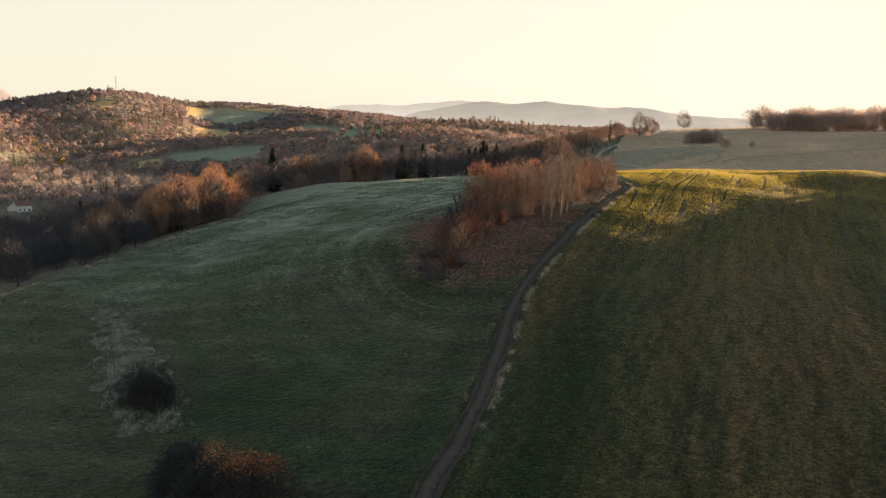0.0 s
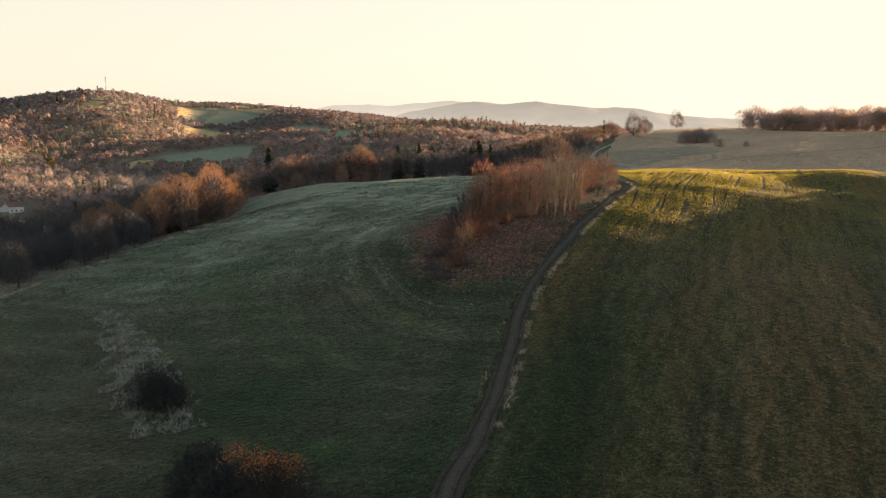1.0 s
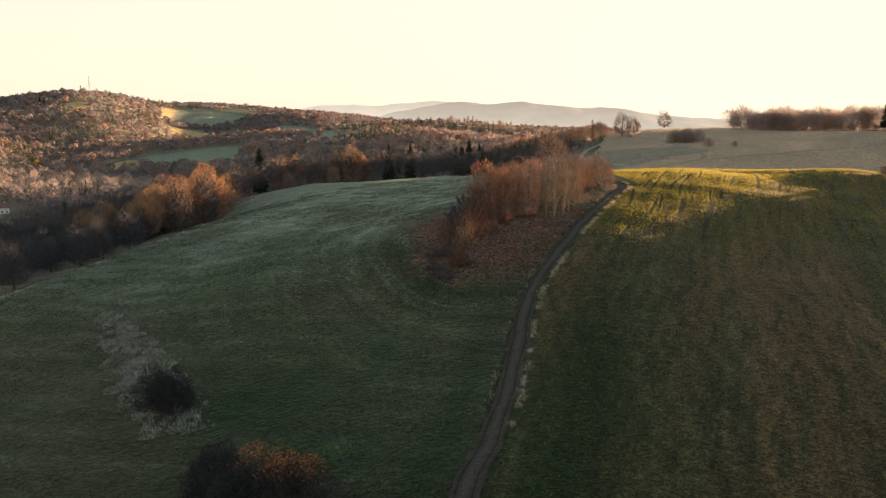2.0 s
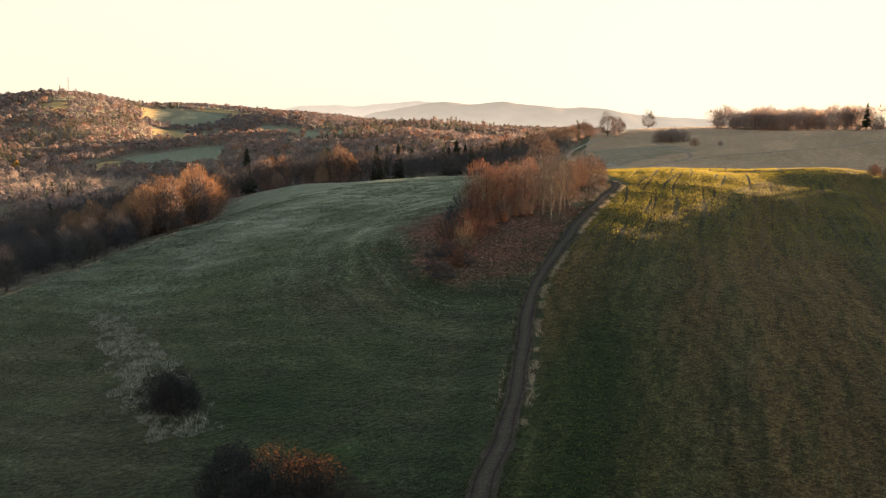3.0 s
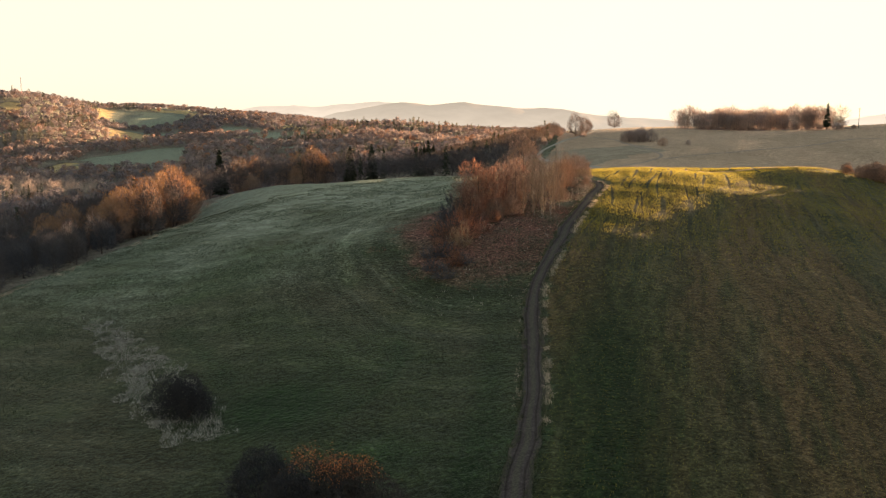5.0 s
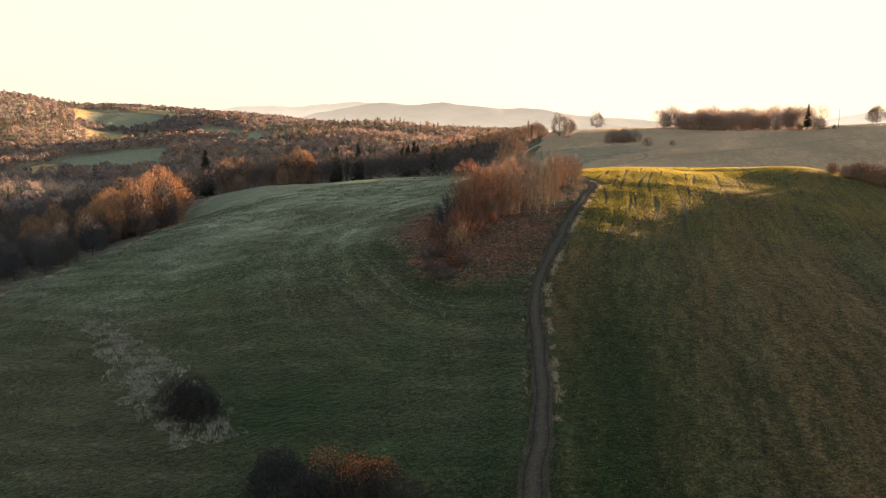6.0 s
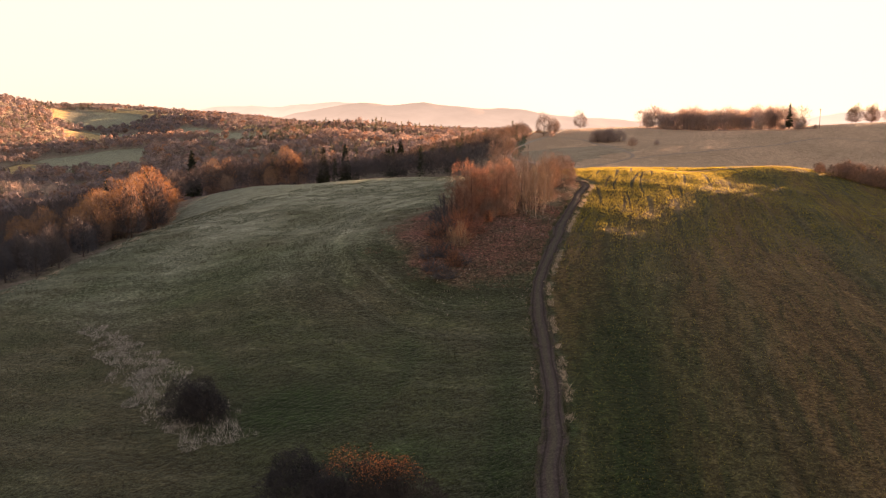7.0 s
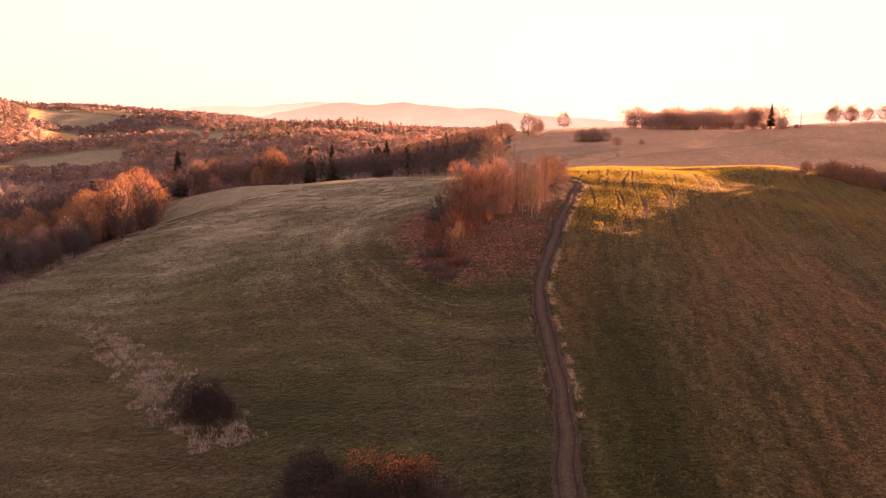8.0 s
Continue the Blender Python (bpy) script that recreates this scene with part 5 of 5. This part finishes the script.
# the dry margin along the brow of the crop field
m = along(((100, 300), (112, 292), (125, 288), (140, 285), (152, 281), (161, 275)), 0.5)
g = np.random.default_rng(127)
k = g.integers(0, len(m), 5200)
x, y = m[k, 0] + g.normal(0, 0.5, len(k)), m[k, 1] + g.normal(0, 0.7, len(k))
ok = swell(x, y, 11, 128) > -0.7
tagged(blades("margin_grass", x[ok], y[ok], 0.4, 0.05, STRAW, 129), "pale dry grass margin on the brow of the field", "grass", kind="stuff")
# the litter's dry weeds under the copse
x, y = scatter(52000, -24, 56, 150, 258, 112)
ok = inside(x + 5 * swell(x, y, 16, 131), y + 5 * swell(x, y, 11, 132), LITTER) & (swell(x, y, 4, 133) > -0.4) & (x < track_x(y) - 2.2)
tagged(blades("weeds", x[ok], y[ok], 0.42, 0.034, TWIG_RED, 113, 0.5), "brown dead weeds and leaf litter by the copse", "weeds", kind="stuff")
x, y = scatter(9000, -10, 50, 148, 240, 123)
ok = (swell(x, y, 5, 124) + swell(x, y, 1.9, 125) > 1.15) & (x < track_x(y) - 2) & (x > track_x(y) - 26)
tagged(blades("dry_tufts", x[ok], y[ok], 0.45, 0.045, STRAW, 126), "scattered pale dry tufts between copse and track", "grass", kind="stuff")
# dry grass on the sunlit bank inside the bend
x, y = scatter(16000, 30, 58, 218, 252, 141)
ok = (x < track_x(np.minimum(y, 248)) - 1.6) & (x > track_x(np.minimum(y, 248)) - 9) & (swell(x, y, 4, 142) + 0.8 * swell(x, y, 1.5, 143) > -0.5)
tagged(blades("bank_grass", x[ok], y[ok], 0.42, 0.032, STRAW, 144, 0.5), "tawny dry grass on the bank inside the bend", "grass", kind="stuff")
# the dry unmown edge between the meadow and the valley wood
m = along(((-175, 172), (-140, 186), (-111, 197), (-102, 222), (-94, 240), (-85, 265), (-78, 300), (-83, 360), (-69, 405)), 0.5)
g = np.random.default_rng(150)
k = g.integers(0, len(m), 12000)
x, y = m[k, 0] + np.abs(g.normal(0, 1.5, len(k))) - 0.5, m[k, 1] - np.abs(g.normal(0, 1.5, len(k))) + 0.5
ok = swell(x, y, 14, 151) + 0.7 * swell(x, y, 3.5, 152) > 0.35
tagged(blades("edge_straw", x[ok], y[ok], 0.5, 0.04, STRAW, 153, 0.5), "pale unmown grass along the edge of the valley wood", "grass", kind="stuff")
# the strip of dry reeds
REEDS = ((-76, 182), (-71.5, 180), (-60, 161), (-49, 143.5), (-38, 121), (-38, 116), (-45.5, 115), (-51.5, 123), (-59.5, 140.5), (-67, 158))
x, y = scatter(330000, -80, -36, 112, 186, 114)
ok = inside(x + 1.2 * swell(x, y, 7, 115), y + 1.2 * swell(x, y, 7, 116), REEDS) & (0.8 * swell(x, y, 6, 117) + 0.45 * swell(x, y, 1.7, 119) + np.random.default_rng(140).normal(0, 0.8, len(x)) > 0.45)
tagged(blades("reeds", x[ok], y[ok], 0.45, 0.025, STRAW_GREY, 118, 0.5), "strip of pale dry reeds and rough grass", "reeds", kind="stuff")


# ---- field paths ----
def ribbon(name, line, width, mat, label, lift=0.12):
    """A narrow path laid over the ground along a line of places."""
    p = along(line, 3.0)
    t = np.gradient(p, axis=0)
    t /= np.linalg.norm(t, axis=1)[:, None]
    nn = np.stack([t[:, 1], -t[:, 0]], 1)
    offs = np.array([-0.5, -0.25, 0.0, 0.25, 0.5]) * width
    xs, ys = p[:, 0, None] + nn[:, 0, None] * offs, p[:, 1, None] + nn[:, 1, None] * offs
    zs = ground_z(xs.ravel(), ys.ravel()).reshape(xs.shape) + lift + np.array([-0.3, 0.0, 0.03, 0.0, -0.3])
    j = (np.arange(len(p) - 1)[:, None] * 5 + np.arange(4)).ravel()
    me = mesh_of(name, np.stack([xs, ys, zs], 2).reshape(-1, 3), np.stack([j, j + 1, j + 6, j + 5], 1), mat, True)
    return tagged(new(name, me), label, "path", kind="structure")


PALE_PATH = bark_material("trodden_grass", (0.22, 0.19, 0.13), (0.38, 0.33, 0.24), 0.4)
DARK_PATH = bark_material("damp_wheel_line", (0.21, 0.155, 0.10), (0.30, 0.225, 0.15), 0.4)
GRAVEL = bark_material("pale_gravel", (0.42, 0.38, 0.32), (0.62, 0.57, 0.5), 0.5)
ribbon("path", ((164, 606), (170, 585), (168, 540), (163, 500), (158, 465), (152, 440), (138, 425), (118, 412), (96, 404)), 3.0, DARK_PATH, "dark wheel line curving down the hill field")
ribbon("path", ((150, 432), (170, 441), (193, 448), (215, 455), (250, 468), (300, 492), (350, 330)), 2.6, DARK_PATH, "dark wheel line across the hill field")
ribbon("path", ((112, 330), (128, 590), (140, 606), (158, 622), (186, 672), (215, 708)), 3.2, PALE_PATH, "pale grassy edge of the hill field", 0.3)
ribbon("path", ((-488, 1410), (-481, 1437), (-474, 1450), (-460, 1469), (-435, 1498), (-413, 1526), (-368, 1547), (-325, 1538)), 5.0, GRAVEL, "pale gravel lane in the far valley", 0.6)
ribbon("path", ((-206, 1480), (-151, 1330), (-93, 1584)), 5.0, GRAVEL, "pale gravel lane in the far valley", 0.6)


# ---- poles, mast, house ----
def tube_mesh(name, pts, radii, n, mat):
    v, f = [], []
    tube(v, f, pts, radii, n)
    return mesh_of(name, v, f, mat, True)


POLE_WOOD = bark_material("weathered_pole", (0.05, 0.042, 0.035), (0.13, 0.11, 0.09), 2.0)
STEEL = bark_material("painted_steel", (0.30, 0.27, 0.26), (0.45, 0.40, 0.38), 0.5)
RED_STEEL = bark_material("red_steel", (0.35, 0.08, 0.06), (0.45, 0.12, 0.09), 0.5)


def utility_pole(x, y, h, label):
    """A wooden line pole with a cross-arm and its insulators."""
    ob = new("utility_pole")
    ob.location = (x, y, z_at(x, y))
    part("pole", tube_mesh("pole", [(0, 0, -0.4), (0, 0, h * 0.5), (0, 0, h)], [0.19, 0.16, 0.12], 8, POLE_WOOD), ob)
    arm = part("crossarm", tube_mesh("crossarm", [(-0.9, 0, h - 0.7), (0.9, 0, h - 0.7)], [0.07, 0.07], 6, POLE_WOOD), ob)
    for k in (-0.8, 0.0, 0.8):
        part("insulator", tube_mesh("insulator", [(k, 0, h - 0.66 if k else h), (k, 0, h - 0.5 if k else h + 0.1), (k, 0, h - 0.38 if k else h + 0.24)], [0.04, 0.07, 0.04], 6, STEEL), arm if k else ob)
    return tagged(ob, label, "pole")


utility_pole(330, 538, 14.0, "tall weathered line pole on the hill's brow")
utility_pole(106, 490, 9.5, "weathered wooden line pole at the hill field's edge")
plant("shrub", SHRUB[1], 326, 537, 0.55, 1.1, "low bush at the foot of the line pole", "bush")


def lattice_mast(x, y, h):
    """A guyed lattice mast: three legs, rungs and braces, in bands of red and grey."""
    ob = new("radio_mast")
    ob.location = (x, y, z_at(x, y))
    feet = [(1.3 * math.cos(a), 1.3 * math.sin(a)) for a in (0.5, 2.594, 4.689)]
    for fx, fy in feet:
        part("leg", tube_mesh("mast_leg", [(fx, fy, -0.5), (fx * 0.6, fy * 0.6, h)], [0.26, 0.2], 5, STEEL), ob)
    for k in range(12):
        z0, z1 = h * k / 12, h * (k + 1) / 12
        v, f = [], []
        for m in range(3):
            (ax, ay), (cx, cy) = feet[m], feet[(m + 1) % 3]
            q0, q1 = 1 - 0.4 * k / 12, 1 - 0.4 * (k + 1) / 12
            tube(v, f, [(ax * q0, ay * q0, z0), (cx * q1, cy * q1, z1)], [0.12, 0.12], 4)
            tube(v, f, [(ax * q1, ay * q1, z1), (cx * q1, cy * q1, z1)], [0.12, 0.12], 4)
        part("brace", mesh_of("mast_brace", v, f, RED_STEEL if k % 2 else STEEL), ob)
    part("aerial", tube_mesh("mast_aerial", [(0, 0, h - 1), (0, 0, h + 5)], [0.2, 0.1], 5, STEEL), ob)
    return tagged(ob, "slim lattice radio mast in red and grey on the wooded hilltop", "mast")


lattice_mast(-718, 1950, 46)

PLASTER = bark_material("white_plaster", (0.62, 0.60, 0.56), (0.80, 0.78, 0.74), 0.7)
TILES = bark_material("brown_roof_tiles", (0.13, 0.075, 0.055), (0.24, 0.14, 0.10), 1.5)
DARK_GLASS = material("window_glass")[0]
DARK_GLASS.node_tree.nodes["Principled BSDF"].inputs["Base Color"].default_value = (0.03, 0.035, 0.04, 1)
DARK_GLASS.node_tree.nodes["Principled BSDF"].inputs["Roughness"].default_value = 0.08


def box_mesh(name, x0, x1, y0, y1, z0, z1, mat):
    v = [(x, y, z) for x in (x0, x1) for y in (y0, y1) for z in (z0, z1)]
    return mesh_of(name, v, [(0, 1, 3, 2), (4, 6, 7, 5), (0, 4, 5, 1), (2, 3, 7, 6), (0, 2, 6, 4), (1, 5, 7, 3)], mat)


def house(x, y, turn, w, d, h, label):
    """A small gabled house with its windows."""
    ob = new("house")
    ob.matrix_basis = pose(x, y, z_at(x, y) - 0.3, 0, 0, turn)
    a, b, r = w / 2, d / 2, h + d * 0.42
    wall = mesh_of("house_wall", [(-a, -b, 0), (a, -b, 0), (a, b, 0), (-a, b, 0), (-a, -b, h), (a, -b, h), (a, b, h), (-a, b, h), (-a, 0, r), (a, 0, r)],
                   [(0, 1, 5, 4), (2, 3, 7, 6), (1, 2, 6, 9, 5), (3, 0, 4, 8, 7), (4, 5, 9, 8), (6, 7, 8, 9), (0, 3, 2, 1)], PLASTER)
    part("wall", wall, ob)
    e = 0.45
    for s in (-1, 1):
        v = [(-a - e, s * (b + e), h - 0.35), (a + e, s * (b + e), h - 0.35), (a + e, 0, r + 0.12), (-a - e, 0, r + 0.12)]
        v += [(p, q, z + 0.22) for p, q, z in v]
        part("roof", mesh_of("house_roof", v, [(0, 1, 2, 3), (4, 7, 6, 5), (0, 4, 5, 1), (1, 5, 6, 2), (2, 6, 7, 3), (3, 7, 4, 0)], TILES), ob)
    for k in (-0.5, 0.0, 0.5):
        part("window", box_mesh("house_window", k * w * 0.62 - 0.5, k * w * 0.62 + 0.5, -b - 0.05, -b + 0.1, 1.1, 2.4, DARK_GLASS), ob)
    part("chimney", box_mesh("house_chimney", a * 0.3, a * 0.3 + 0.6, 0.3, 0.9, r - 0.8, r + 0.9, PLASTER), ob)
    return tagged(ob, label, "house")


house(-312, 640, 25, 10, 7.5, 5.0, "white plastered house with a brown roof among bare trees")
house(-326, 650, -60, 12, 7, 3.6, "long low white house with a brown roof among bare trees")

YELLOW = dome_tree("yellow_tree", 131, 13, 3.4, 0.02, 1500, 1.2, 0.08, TWIG_BROWN, limbs=14, leaf_mat=LEAF_YELLOW, leaf_from=0.1, leaf_share=1.0, leaf_size=0.6, topward=1.2)
plant("tree", YELLOW, -481, 1099, 1.1, 0.4, "bright yellow autumn tree in the valley", "tree")
